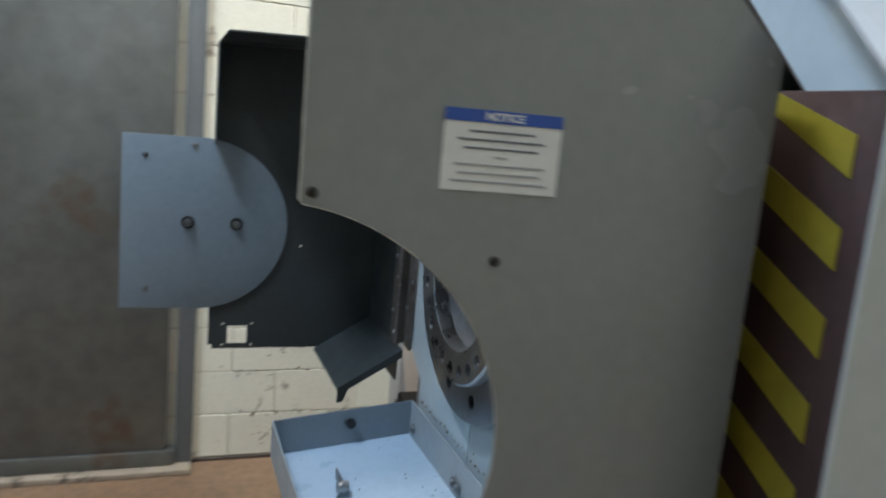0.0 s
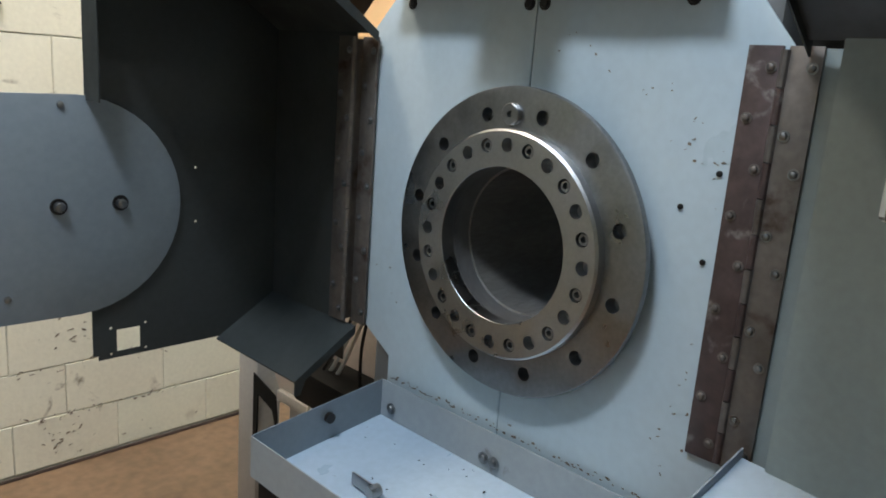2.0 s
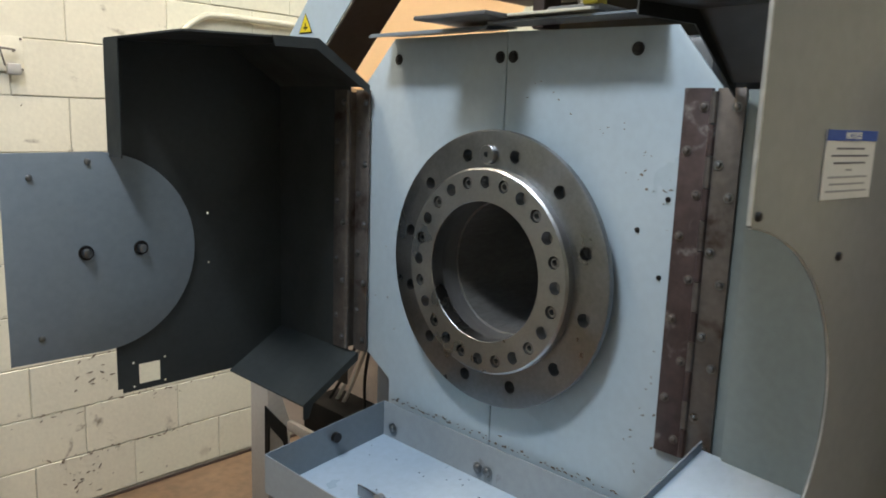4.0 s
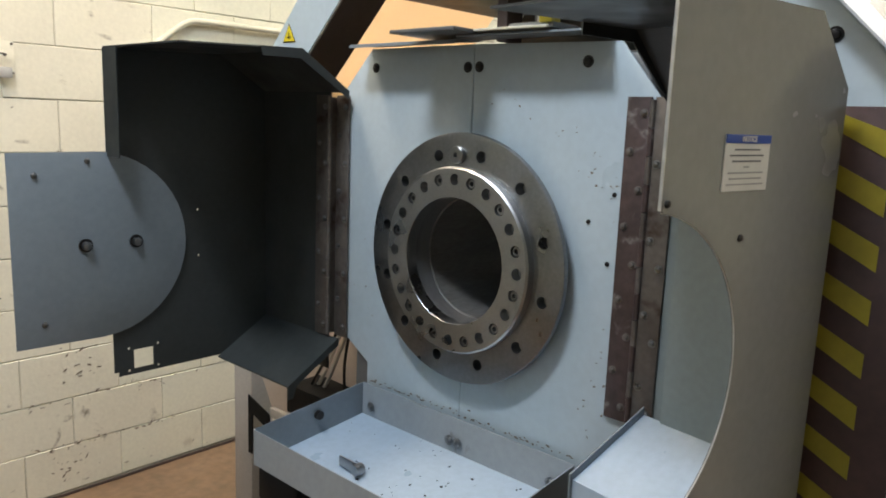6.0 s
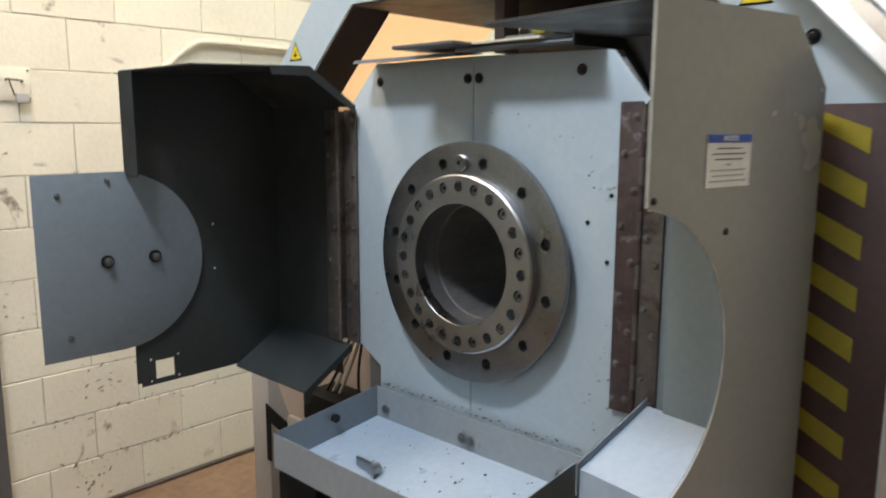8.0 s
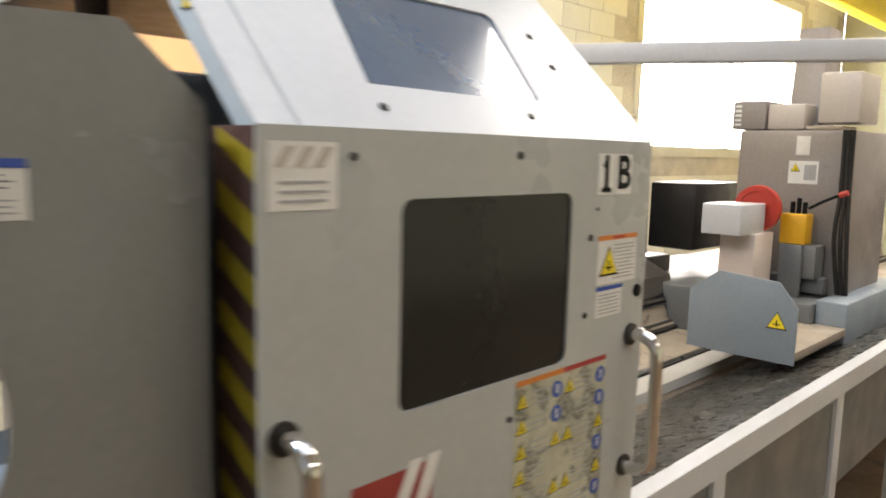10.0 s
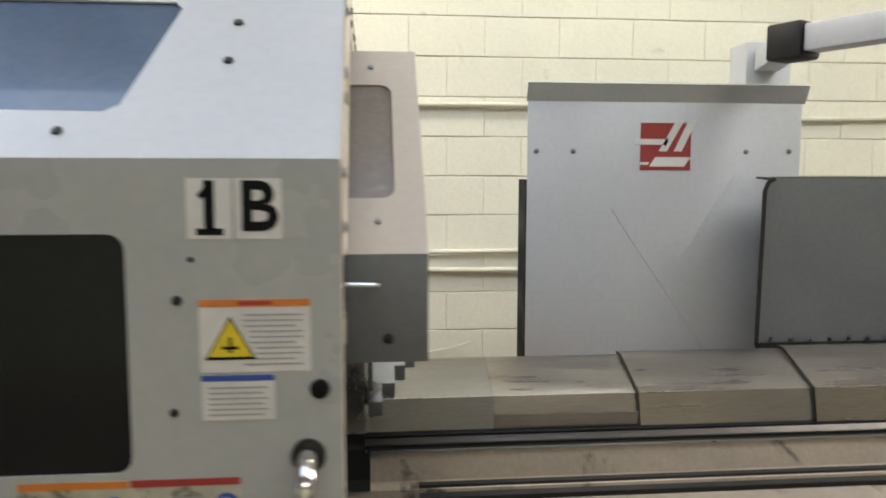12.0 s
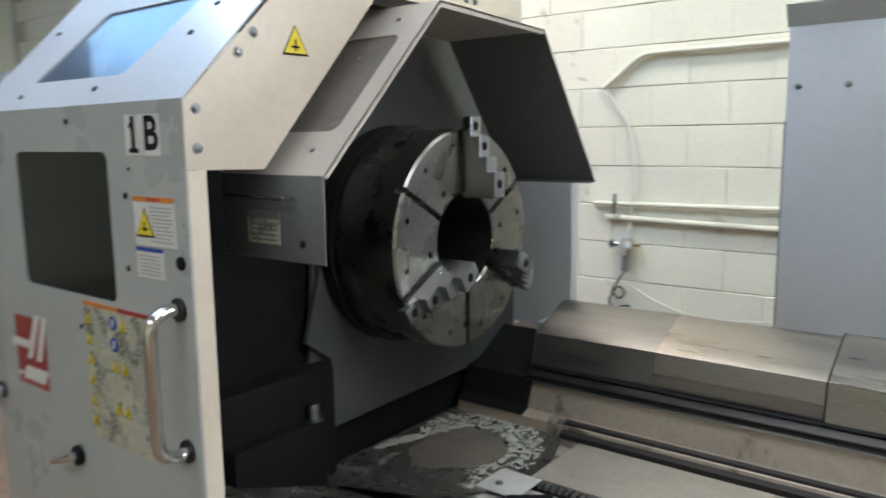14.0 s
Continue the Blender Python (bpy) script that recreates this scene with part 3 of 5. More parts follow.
hinge(rh, (PX - 0.004, PX - 0.004), 1.057, 1.003, 0.952, 1.108, 1.750, (REDHINGE, HINGE))
part("hinge_backing", box(PX - 0.0038, PX + 0.004, 0.900, 0.994, 1.09, 1.748), DIMBLUE, rh)

# ---- the drip tray under the spindle ----
tray = thing("drip_tray", (0.75, 1.45, 0.86), "pale blue sheet-metal drip tray with scattered chips", "tray")
TX0, TX1, TY0, TY1 = 0.583, 0.925, 1.112, 1.783


def tz(x):
    return 0.948 + (x - TX0) * 0.105


def tray_wall(pts):
    bm = bmesh.new()
    vs = [bm.verts.new(p) for p in pts]
    f = bm.faces.new(vs)
    n = f.normal if f.normal.length else Vector((0, 0, 1))
    bm.normal_update()
    ex = bmesh.ops.extrude_face_region(bm, geom=[f])
    bmesh.ops.translate(bm, vec=f.normal * 0.0025, verts=[v for v in ex["geom"] if isinstance(v, bmesh.types.BMVert)])
    return bm


H0 = 0.088
# Side walls darkest, front and back greyer, floor the palest blue.
for nm, (xa, ya), (xb, yb) in (("front_wall", (TX0, TY0), (TX0, TY1)), ("back_wall", (TX1, TY1), (TX1, TY0)), ("side_wall", (TX0, TY1), (TX1, TY1)), ("side_wall", (TX1, TY0), (TX0, TY0))):
    part(nm, tray_wall([(xa, ya, tz(xa) - H0), (xb, yb, tz(xb) - H0), (xb, yb, tz(xb)), (xa, ya, tz(xa))]), PLATEGREY if nm == "side_wall" else TRAYWALL, tray)
part("tray_floor", tray_wall([(TX0, TY0, tz(TX0) - H0), (TX1, TY0, tz(TX1) - H0), (TX1, TY1, tz(TX1) - H0), (TX0, TY1, tz(TX0) - H0)]), TRAYBLUE, tray)
for y in (1.462, 1.435, 1.745, 1.165):
    bolt_head(tray, TX1 - 0.004, y, 0.925, "-x", 0.009, 0.008, STEEL)
part("plug", rod(0.77, TY1 - 0.003, 0.935, "y", 0, -0.01, 0.012, 14), DARKSTEEL, tray)
lat = box(0.700, 0.704, 1.535, 1.610, 0.8795, 0.905, 0.001)
rod(0.700, 1.545, 0.892, "x", -0.010, 0.014, 0.013, 12, lat)
part("latch", lat, BRIGHT, tray)
random.seed(5)
chips = bmesh.new()
for k in range(60):
    x, y = random.uniform(TX0 + 0.02, TX1 - 0.02), random.gauss(1.38, 0.16)
    if not TY0 + 0.02 < y < TY1 - 0.02:
        continue
    s = random.uniform(0.0009, 0.0024)
    vs = bmesh.ops.create_icosphere(chips, subdivisions=1, radius=s)["verts"]
    bmesh.ops.scale(chips, vec=(random.uniform(0.8, 2.2), random.uniform(0.6, 1.8), 0.6), verts=vs)
    bmesh.ops.translate(chips, vec=(x, y, tz(x) - H0 + 0.004), verts=vs)
tagged(part("metal_chips", chips, DARKSTEEL, tray, "small dark metal chips"), kind="stuff")

# ---- the sliding hood over the headstock ----
HX0, HX1, HY = 0.870, 1.822, 0.530
hood = thing("sliding_hood", (1.35, 1.44, 0.62), "white and grey sheet-metal sliding hood with windows", "machine hood")
BK = 2.35
outer = [(HY, 0.62), (HY, 1.738), (0.862, 2.075), (2.018, 2.075), (BK, 1.738), (BK, 0.62)]
arch = [(HY, 1.738), (0.862, 2.075), (2.018, 2.075), (BK, 1.738), (2.165, 1.738), (1.875, 2.022), (0.965, 2.022), (0.682, 1.738)]
part("end_arch", prism("x", HX0 + 0.060, HX0 + 0.064, arch), BLUE, hood, "pale blue end frame")
part("arch_flange", prism("x", HX0 + 0.065, HX0 + 0.20, [(0.682, 1.70), (0.682, 1.738), (0.965, 2.022), (1.875, 2.022), (2.165, 1.738), (2.165, 1.70), (2.160, 1.70), (2.160, 1.735), (1.873, 2.017), (0.967, 2.017), (0.687, 1.735), (0.687, 1.70)]), BROWN, hood, "brown inner flange of the end frame")
strip = part("hazard_strip", box(HX0 + 0.044, HX0 + 0.049, 0.536, 0.715, 0.62, 1.738, 0.001), MAROON, hood, "maroon strip with slanted yellow bars")
for k in range(11):
    z = 1.750 - 0.0855 * k
    pts = [(0.702, z), (0.598, z - 0.052), (0.598, z - 0.092), (0.702, z - 0.036)]
    pts = [(y, min(zz, 1.737)) for y, zz in pts]
    if pts[0][1] - pts[3][1] < 0.004:
        pts = [(0.64, 1.737), (0.598, z - 0.052), (0.598, z - 0.092), (0.68, 1.737)]
    part("yellow_bar", prism("x", HX0 + 0.0425, HX0 + 0.0438, pts), YELLOW, strip)
part("end_return", box(HX0 + 0.050, HX0 + 0.14, 0.716, 0.719, 0.62, 1.738), BLACK, hood)
for z, y in ((1.848, 0.702), (1.848, 2.18), (2.00, 0.86)):
    bolt_head(hood, HX0 + 0.060, y, z, "-x", 0.009)
fp = box(HX0, HX1, HY, HY + 0.004, 0.62, 1.738)
fp = cut(fp, prism("y", HY - 0.1, HY + 0.1, rounded(1.110, 1.541, 1.316, 1.639, 0.022)))
front = part("front_panel", fp, FRONT, hood, "light grey front sheet")
part("front_window", prism("y", HY + 0.0045, HY + 0.0085, rounded(1.095, 1.556, 1.301, 1.654, 0.03)), SMOKED, hood, "dark smoked front window")
# slope with its window
dy, dz = 0.862 - HY, 2.075 - 1.738
sl = math.hypot(dy, dz)
tilt = math.degrees(math.atan2(dz, dy))
M = Matrix.Translation((0, HY, 1.738)) @ Euler((radians(tilt), 0, 0)).to_matrix().to_4x4()
sp = cut(box(HX0, HX1, 0.0, sl, -0.004, 0.0), prism("z", -0.1, 0.1, [(1.10, 0.095), (1.500, 0.090), (1.52, 0.105), (1.570, 0.335), (1.558, 0.352), (1.16, 0.352), (1.145, 0.340)]))
sp.transform(M)
part("slope_panel", sp, WHITE, hood, "white glossy sloping sheet")
sw = prism("z", -0.0085, -0.0045, [(1.06, 0.070), (1.56, 0.070), (1.62, 0.372), (1.12, 0.372)])
sw.transform(M)
part("slope_window", sw, SKYPANE, hood, "glossy window with the mirrored daylight's blue put into its colour")
for x, t_ in ((1.66, 0.30), (1.655, 0.205), (1.45, 0.05), (1.10, 0.045), (0.95, 0.30)):
    b = rod(x, t_, 0, "z", 0, 0.004, 0.008, 10, None, 0.003)
    b.transform(M)
    part("screw", b, DARKSTEEL, hood)
part("top_panel", box(HX0 + 0.066, HX1, 0.862, 1.72, 2.071, 2.075), WHITE, hood)
part("top_lining", box(HX0 + 0.21, 1.60, 0.967, 1.93, 2.024, 2.028), BROWN, hood, "brown underside of the hood")
part("rear_slope", prism("x", HX0 + 0.21, 1.60, [(1.935, 2.028), (2.20, 1.76), (2.20, 1.40), (2.203, 1.40), (2.203, 1.762), (1.938, 2.030)]), FROSTED, hood, "peach translucent rear sheet")
endp = [(HY + 0.001, 1.605), (0.713, 1.600), (1.068, 1.995), (1.62, 1.995), (1.70, 2.0), (1.70, 2.066), (0.872, 2.066), (HY + 0.001, 1.733)]
part("end_plate", prism("x", HX1, HX1 + 0.003, endp, 0.0008), CREAMPAINT, hood, "cream end sheet with a warning triangle")
part("end_flange", box(HX1 - 0.004, HX1 + 0.001, HY + 0.0045, HY + 0.045, 0.62, 1.604), CREAMPAINT, hood)
part("top_flange", box(HX1 - 0.03, HX1 + 0.004, 0.87, 1.70, 2.066, 2.080, 0.002), CREAMPAINT, hood)
for y, z in ((0.557, 1.719), (0.557, 1.645), (0.70, 1.872), (0.66, 1.83), (0.80, 1.985), (1.08, 2.02), (1.08, 2.045), (1.30, 2.03), (1.42, 2.03), (1.46, 2.03)):
    bolt_head(hood, HX1 + 0.003, y, z, "+x", 0.0075, 0.005, STEEL)


def triangle_sign(parent, m, size, local=False):
    """A yellow warning triangle with a dark rim and a plain dark mark."""
    h = size * 0.87
    for nm, s, d, mat in (("triangle_rim", 1.0, 0.0008, BLACK), ("triangle_field", 0.86, 0.0013, SIGNYELLOW)):
        bm = prism("z", 0, d, [(-size / 2 * s, -h / 2 * s), (size / 2 * s, -h / 2 * s), (0, h / 2 * s)])
        bm.transform(m)
        part(nm, bm, mat, parent, local=local)
    bm = box(-size * 0.16, size * 0.16, -h * 0.26, -h * 0.19, 0.0012, 0.0017)
    box(-size * 0.03, size * 0.03, -h * 0.34, h * 0.02, 0.0012, 0.0017, 0, bm)
    bm.transform(m)
    part("triangle_mark", bm, BLACK, parent, local=local)


triangle_sign(hood, pose(HX1 + 0.0032, 0.808, 1.866, 90, 0, 90), 0.072)
triangle_sign(hood, pose(HX0 + 0.0596, 2.128, 1.915, 90, 0, -90), 0.06)
triangle_sign(hood, pose(HX0 + 0.0596, 0.80, 1.935, 90, 0, -90), 0.06)


def handle(parent, x, z0, z1):
    bm = tube([(x, HY, z1 - 0.012), (x, HY - 0.03, z1 - 0.010), (x, HY - 0.060, z1 - 0.028), (x, HY - 0.066, z1 - 0.07), (x, HY - 0.066, z0 + 0.07), (x, HY - 0.060, z0 + 0.028), (x, HY - 0.03, z0 + 0.010), (x, HY, z0 + 0.012)], 0.0135, 14)
    h = part("handle", bm, CHROME, parent, "polished tubular pull handle")
    for z in (z1 - 0.012, z0 + 0.012):
        part("handle_flange", rod(x, HY, z, "y", 0, -0.006, 0.024, 18), DARKSTEEL, h)


handle(hood, 1.775, 1.030, 1.345)
handle(hood, 0.905, 0.985, 1.345)
kn = rod(1.315, HY, 0.916, "y", 0, -0.012, 0.024, 18)
part("latch_base", kn, BLACK, hood)
kn = tube([(1.315, HY - 0.02, 0.916), (1.28, HY - 0.035, 0.905), (1.245, HY - 0.035, 0.895)], 0.010, 10)
rod(1.315, HY, 0.916, "y", 0, -0.03, 0.012, 12, kn)
part("latch_lever", kn, CHROME, hood)
for x, z, r in ((1.380, 1.705, 0.007), (1.606, 1.550, 0.007), (1.598, 1.398, 0.006), (1.376, 1.242, 0.006), (1.625, 1.605, 0.004), (1.02, 1.70, 0.006)):
    bolt_head(front, x, HY, z, "-y", r, 0.004, washer=False)
part("plug", rod(1.792, HY, 1.426, "y", 0, -0.006, 0.014, 16, None, 0.004), BLACK, front)


def sheet(parent, name, x0, x1, z0, z1, material, label="", lift=0.0010, y=HY):
    return part(name, box(x0, x1, y - lift, y - lift + 0.0009, z0, z1), material, parent, label)


# stickers on the hood's front
for ch, x0, x1 in (("1", 1.622, 1.680), ("B", 1.684, 1.745)):
    s = sheet(front, "letter_sticker", x0, x1, 1.632, 1.712, PAPER, "white sticker with a bold black character")
    glyph = lettering(ch, 0.092, pose((x0 + x1) / 2, HY - 0.0016, 1.672, 90, 0, 0), 0.0022, 0.0003)
    if ch == "1":
        box(1.634, 1.669, HY - 0.0019, HY - 0.0013, 1.637, 1.646, 0, glyph)
        prism("y", HY - 0.0019, HY - 0.0013, [(1.636, 1.690), (1.652, 1.708), (1.652, 1.696), (1.640, 1.684)], 0, glyph)
    part("character", glyph, BLACK, s)
warn = sheet(front, "warning_sticker", 1.634, 1.780, 1.452, 1.551, PAPER, "white warning sticker with an orange header")
sheet(warn, "orange_header", 1.634, 1.780, 1.541, 1.551, ORANGE, lift=0.0018)
sheet(warn, "header_bar", 1.685, 1.730, 1.5435, 1.5485, LABELRED, lift=0.0024)
triangle_sign(warn, pose(1.674, HY - 0.0016, 1.499, 90, 0, 0), 0.068)
for k in range(10):
    sheet(warn, "text_bar", 1.692 + 0.008 * (k // 3) * (k < 9), 1.770 - (0.010 if k % 3 == 2 else 0), 1.531 - 0.0075 * k - 0.0024, 1.531 - 0.0075 * k, PALEINK, lift=0.0018)
note = sheet(front, "notice_sticker", 1.635, 1.731, 1.386, 1.448, PAPER, "small white notice sticker with a blue header")
sheet(note, "blue_header", 1.635, 1.731, 1.440, 1.448, LABELBLUE, lift=0.0018)
for k in range(6):
    sheet(note, "text_bar", 1.644, 1.722 - 0.006 * (k % 2), 1.432 - 0.0075 * k - 0.0024, 1.432 - 0.0075 * k, PALEINK, lift=0.0018)
big = sheet(front, "safety_sticker", 1.392, 1.683, 0.985, 1.306, WORN, "large worn safety sticker with smeared pictograms")
sheet(big, "orange_header", 1.392, 1.535, 1.296, 1.306, ORANGE, lift=0.0018)
sheet(big, "red_header", 1.538, 1.683, 1.296, 1.306, LABELRED, lift=0.0018)
random.seed(8)
for k in range(6):
    z = 1.268 - 0.048 * k
    for x, disc in ((1.410, k in (9,)), (1.516, k < 2), (1.556, False), (1.664, k in (0, 1, 3, 5))):
        if disc:
            part("blue_disc", rod(x, HY - 0.001, z, "y", 0, -0.0012, 0.0165, 18), LABELBLUE, big)
            sheet(big, "disc_mark", x - 0.003, x + 0.003, z - 0.008, z + 0.010, PAPER, lift=0.0030)
        elif k % 2 == 0 or x < 1.45:
            triangle_sign(big, pose(x, HY - 0.0016, z, 90, 0, 0), 0.034)
    for x0, x1 in ((1.432, 1.495), (1.576, 1.642)):
        for j in range(3):
            sheet(big, "text_bar", x0, x1 - random.uniform(0, 0.02), z + 0.012 - 0.012 * j - 0.003, z + 0.012 - 0.012 * j, PALEINK, lift=0.0018)


def emblem(parent, x0, x1, z0, z1, y):
    """A red square with plain white slanted bars across it."""
    em = sheet(parent, "emblem", x0, x1, z0, z1, LOGORED, "red square emblem with white slanted bars", 0.001, y)
    w, h = x1 - x0, z1 - z0

    def bar(pts):
        part("emblem_bar", prism("y", y - 0.0022, y - 0.0012, [(x0 + w * a, z0 + h * b) for a, b in pts]), PAPER, em)

    bar([(0.36, 0.40), (0.52, 0.40), (0.86, 1.06), (0.70, 1.06)])
    bar([(0.66, 0.40), (0.82, 0.40), (1.10, 1.06), (0.94, 1.06)])
    bar([(-0.14, 0.54), (0.52, 0.54), (0.56, 0.66), (-0.08, 0.66)])
    bar([(0.0, 0.12), (0.16, 0.12), (0.18, 0.17), (0.0, 0.17)])
    bar([(0.18, 0.08), (0.88, 0.08), (1.0, 0.28), (0.30, 0.28)])
    bar([(0.92, 0.22), (1.0, 0.22), (1.0, 0.27), (0.94, 0.27)])
    return em


emblem(front, 1.02, 1.185, 1.045, 1.225, HY)
tag = sheet(front, "maker_sticker", 0.885, 0.992, 1.630, 1.718, PAPER, "faded white maker's sticker with slanted red bars")
for k in range(3):
    part("red_bar", prism("y", HY - 0.002, HY - 0.0012, [(0.892 + 0.03 * k, 1.685), (0.907 + 0.03 * k, 1.685), (0.925 + 0.03 * k, 1.712), (0.910 + 0.03 * k, 1.712)]), PINKGREY, tag)
for k in range(3):
    sheet(tag, "text_bar", 0.90, 0.975, 1.668 - 0.012 * k - 0.004, 1.668 - 0.012 * k, PALEINK, lift=0.0018)

# ---- chuck, its guard and the plate behind it ----
CY, CZ, CX = 1.378, 1.383, 1.852
chuck = thing("lathe_chuck", (1.75, CY, CZ - 0.3), "large steel three-jaw chuck with stepped serrated jaws", "chuck")
body = lathe(0, CY, CZ, "x", [(1.64, 0.13), (1.64, 0.294), (1.655, 0.302), (CX - 0.006, 0.302), (CX, 0.296), (CX, 0.135), (CX - 0.008, 0.128), (1.64, 0.128)], 96)
less = bmesh.new()
for k in range(3):
    a = 60 + 120 * k
    b = box(-0.2, 0.02, -0.009, 0.009, 0.10, 0.33)
    b.transform(Matrix.Translation((CX, CY, CZ)) @ Euler((radians(a), 0, 0)).to_matrix().to_4x4() @ Matrix.Translation((0.19 - 0.015, 0, 0)))
    me_ = bpy.data.meshes.new("m")
    b.to_mesh(me_)
    b.free()
    less.from_mesh(me_)
    bpy.data.meshes.remove(me_)
body = cut(body, less)
less = bmesh.new()
for k in range(6):
    for r, da in ((0.262, 18), (0.165, 22), (0.262, -14)):
        a = radians(60 * k + da)
        rod(0, CY + r * math.sin(a), CZ + r * math.cos(a), "x", CX - 0.015, CX + 0.02, 0.0085, 10, less)
part("chuck_body", cut(body, less), CHUCKSTEEL, chuck, "turned steel chuck body")
part("chuck_bore", lathe(0, CY, CZ, "x", [(1.40, 0.118), (CX - 0.004, 0.127), (CX - 0.004, 0.1279), (1.40, 0.126)], 64), DARKSTEEL, chuck)
part("back_plate", lathe(0, CY, CZ, "x", [(1.585, 0.13), (1.585, 0.315), (1.638, 0.315), (1.638, 0.13)], 72), DARKSTEEL, chuck)
# Black discs stand for the dark of the key sockets; nothing is bored.
for a in (90, 210, 330):
    b = rod(1.745, 0, 0.302, "z", -0.01, 0.001, 0.019, 14)
    part("key_socket", (b.transform(Matrix.Translation((0, CY, CZ)) @ Euler((radians(a - 60), 0, 0)).to_matrix().to_4x4()), b)[1], BLACK, chuck)
for k in range(3):
    turn_ = Matrix.Translation((CX, CY, CZ)) @ Euler((radians(120 * k), 0, 0)).to_matrix().to_4x4()
    # stepped side outline in (along the axis, radius)
    jaw = prism("y", -0.024, 0.024, [(0.002, 0.120), (0.108, 0.120), (0.108, 0.186), (0.084, 0.186), (0.084, 0.226), (0.060, 0.226), (0.060, 0.280), (0.032, 0.280), (0.032, 0.333), (0.002, 0.333)], 0.0016)
    jaw.transform(turn_)
    jw = part("jaw", jaw, BRIGHT, chuck, "stepped hard jaw")
    base = box(0.001, 0.012, -0.028, 0.028, 0.135, 0.300, 0.002)
    base.transform(turn_)
    part("jaw_base", base, DARKSTEEL, jw)
    teeth = bmesh.new()
    for i in range(9):
        for j in range(6):
            box(0.010 + 0.0105 * i, 0.018 + 0.0105 * i, -0.0235 + 0.0078 * j, -0.0175 + 0.0078 * j, 0.116, 0.1205, 0, teeth)
    teeth.transform(turn_)
    part("serration", teeth, STEEL, jw)
    # Uncut holes: black discs give the darkness inside the counterbores.
    for x, r in ((0.108, 0.154), (0.060, 0.254), (0.032, 0.308)):
        b = lathe(x, 0, r, "x", [(0.0006, 0.0), (0.0006, 0.012), (-0.01, 0.012), (-0.01, 0.0)], 14)
        b.transform(turn_)
        part("counterbore", b, BLACK, jw)

GXL, GXR = 1.62, 1.957
guard = thing("chuck_guard", (1.80, 1.36, 1.40), "grey angular chuck guard with a clouded window and handle", "machine guard")
# Slope and top take the paler grey, front and rear the dark one.
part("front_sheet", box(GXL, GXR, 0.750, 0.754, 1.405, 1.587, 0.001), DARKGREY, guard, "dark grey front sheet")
gy, gz = 1.135 - 0.752, 1.975 - 1.587
gl = math.hypot(gy, gz)
GM = Matrix.Translation((0, 0.751, 1.587)) @ Euler((math.atan2(gz, gy), 0, 0)).to_matrix().to_4x4()
b = cut(box(GXL, GXR, 0, gl, -0.004, 0), prism("z", -0.1, 0.1, rounded(1.50, 1.905, 0.125, 0.435, 0.025)))
b.transform(GM)
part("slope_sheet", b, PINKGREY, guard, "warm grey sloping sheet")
b = prism("z", -0.008, -0.0045, rounded(1.55, 1.92, 0.11, 0.45, 0.02))
b.transform(GM)
part("guard_window", b, CLOUDED, guard, "clouded brown window")
for x, t_ in ((1.875, 0.07), (1.865, 0.49)):
    b = rod(x, t_, 0, "z", 0, 0.004, 0.006, 10, None, 0.003)
    b.transform(GM)
    part("screw", b, STEEL, guard)
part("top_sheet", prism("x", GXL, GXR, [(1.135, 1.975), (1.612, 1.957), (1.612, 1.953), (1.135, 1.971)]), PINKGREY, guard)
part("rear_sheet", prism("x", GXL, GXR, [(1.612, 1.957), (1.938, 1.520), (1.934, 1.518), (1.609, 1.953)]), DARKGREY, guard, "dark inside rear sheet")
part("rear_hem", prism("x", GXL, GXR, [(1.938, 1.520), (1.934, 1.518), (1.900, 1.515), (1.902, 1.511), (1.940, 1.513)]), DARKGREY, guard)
part("edge_hem", prism("x", GXR - 0.014, GXR, [(0.750, 1.587), (1.134, 1.976), (1.612, 1.958), (1.605, 1.944), (1.138, 1.960), (0.762, 1.580)]), PINKGREY, guard)
inner_wall = [(0.90, 1.60), (0.90, 1.70), (1.14, 1.955), (1.60, 1.94), (1.89, 1.54), (1.89, 1.20), (1.70, 1.00), (1.07, 1.00), (1.07, 1.40)]
part("inner_sheet", cut(prism("x", 1.555, 1.560, inner_wall), rod(0, CY, CZ, "x", 1.4, 1.7, 0.20, 32)), PLATEDARK, guard)
hb = tube([(1.690, 0.750, 1.545), (1.690, 0.722, 1.545), (1.700, 0.715, 1.545), (1.860, 0.713, 1.541), (1.868, 0.722, 1.541), (1.868, 0.750, 1.541)], 0.0045, 10)
part("handle", hb, CHROME, guard, "slim chrome pull handle")
st = part("notice_sticker", box(1.715, 1.822, 0.7485, 0.7495, 1.438, 1.508), WORN, guard, "worn pale sticker with a dark header")
part("header_band", box(1.715, 1.822, 0.7475, 0.7484, 1.492, 1.508), INK, st)
for k in range(4):
    part("text_bar", box(1.728, 1.81, 0.7475, 0.7484, 1.482 - 0.011 * k - 0.004, 1.482 - 0.011 * k), INK, st)
bolt_head(guard, 1.89, 0.750, 1.445, "-y", 0.006)

back = thing("splash_plate", (1.78, 1.5, 0.80), "grey headstock plate behind the chuck with a white edge", "machine plate")
part("plate", cut(prism("x", 1.565, 1.575, [(1.085, 0.872), (2.055, 0.872), (2.055, 1.55), (1.79, 2.02), (1.02, 2.02), (1.055, 1.36), (1.035, 1.06), (1.085, 1.03)]), rod(0, CY, CZ, "x", 1.4, 1.7, 0.22, 40)), PLATEDARK, back)
part("rear_wing", prism("z", 0.98, 1.60, [(1.575, 2.05), (1.82, 2.03), (1.82, 2.035), (1.575, 2.055)]), WHITE, back, "light grey rear wing")
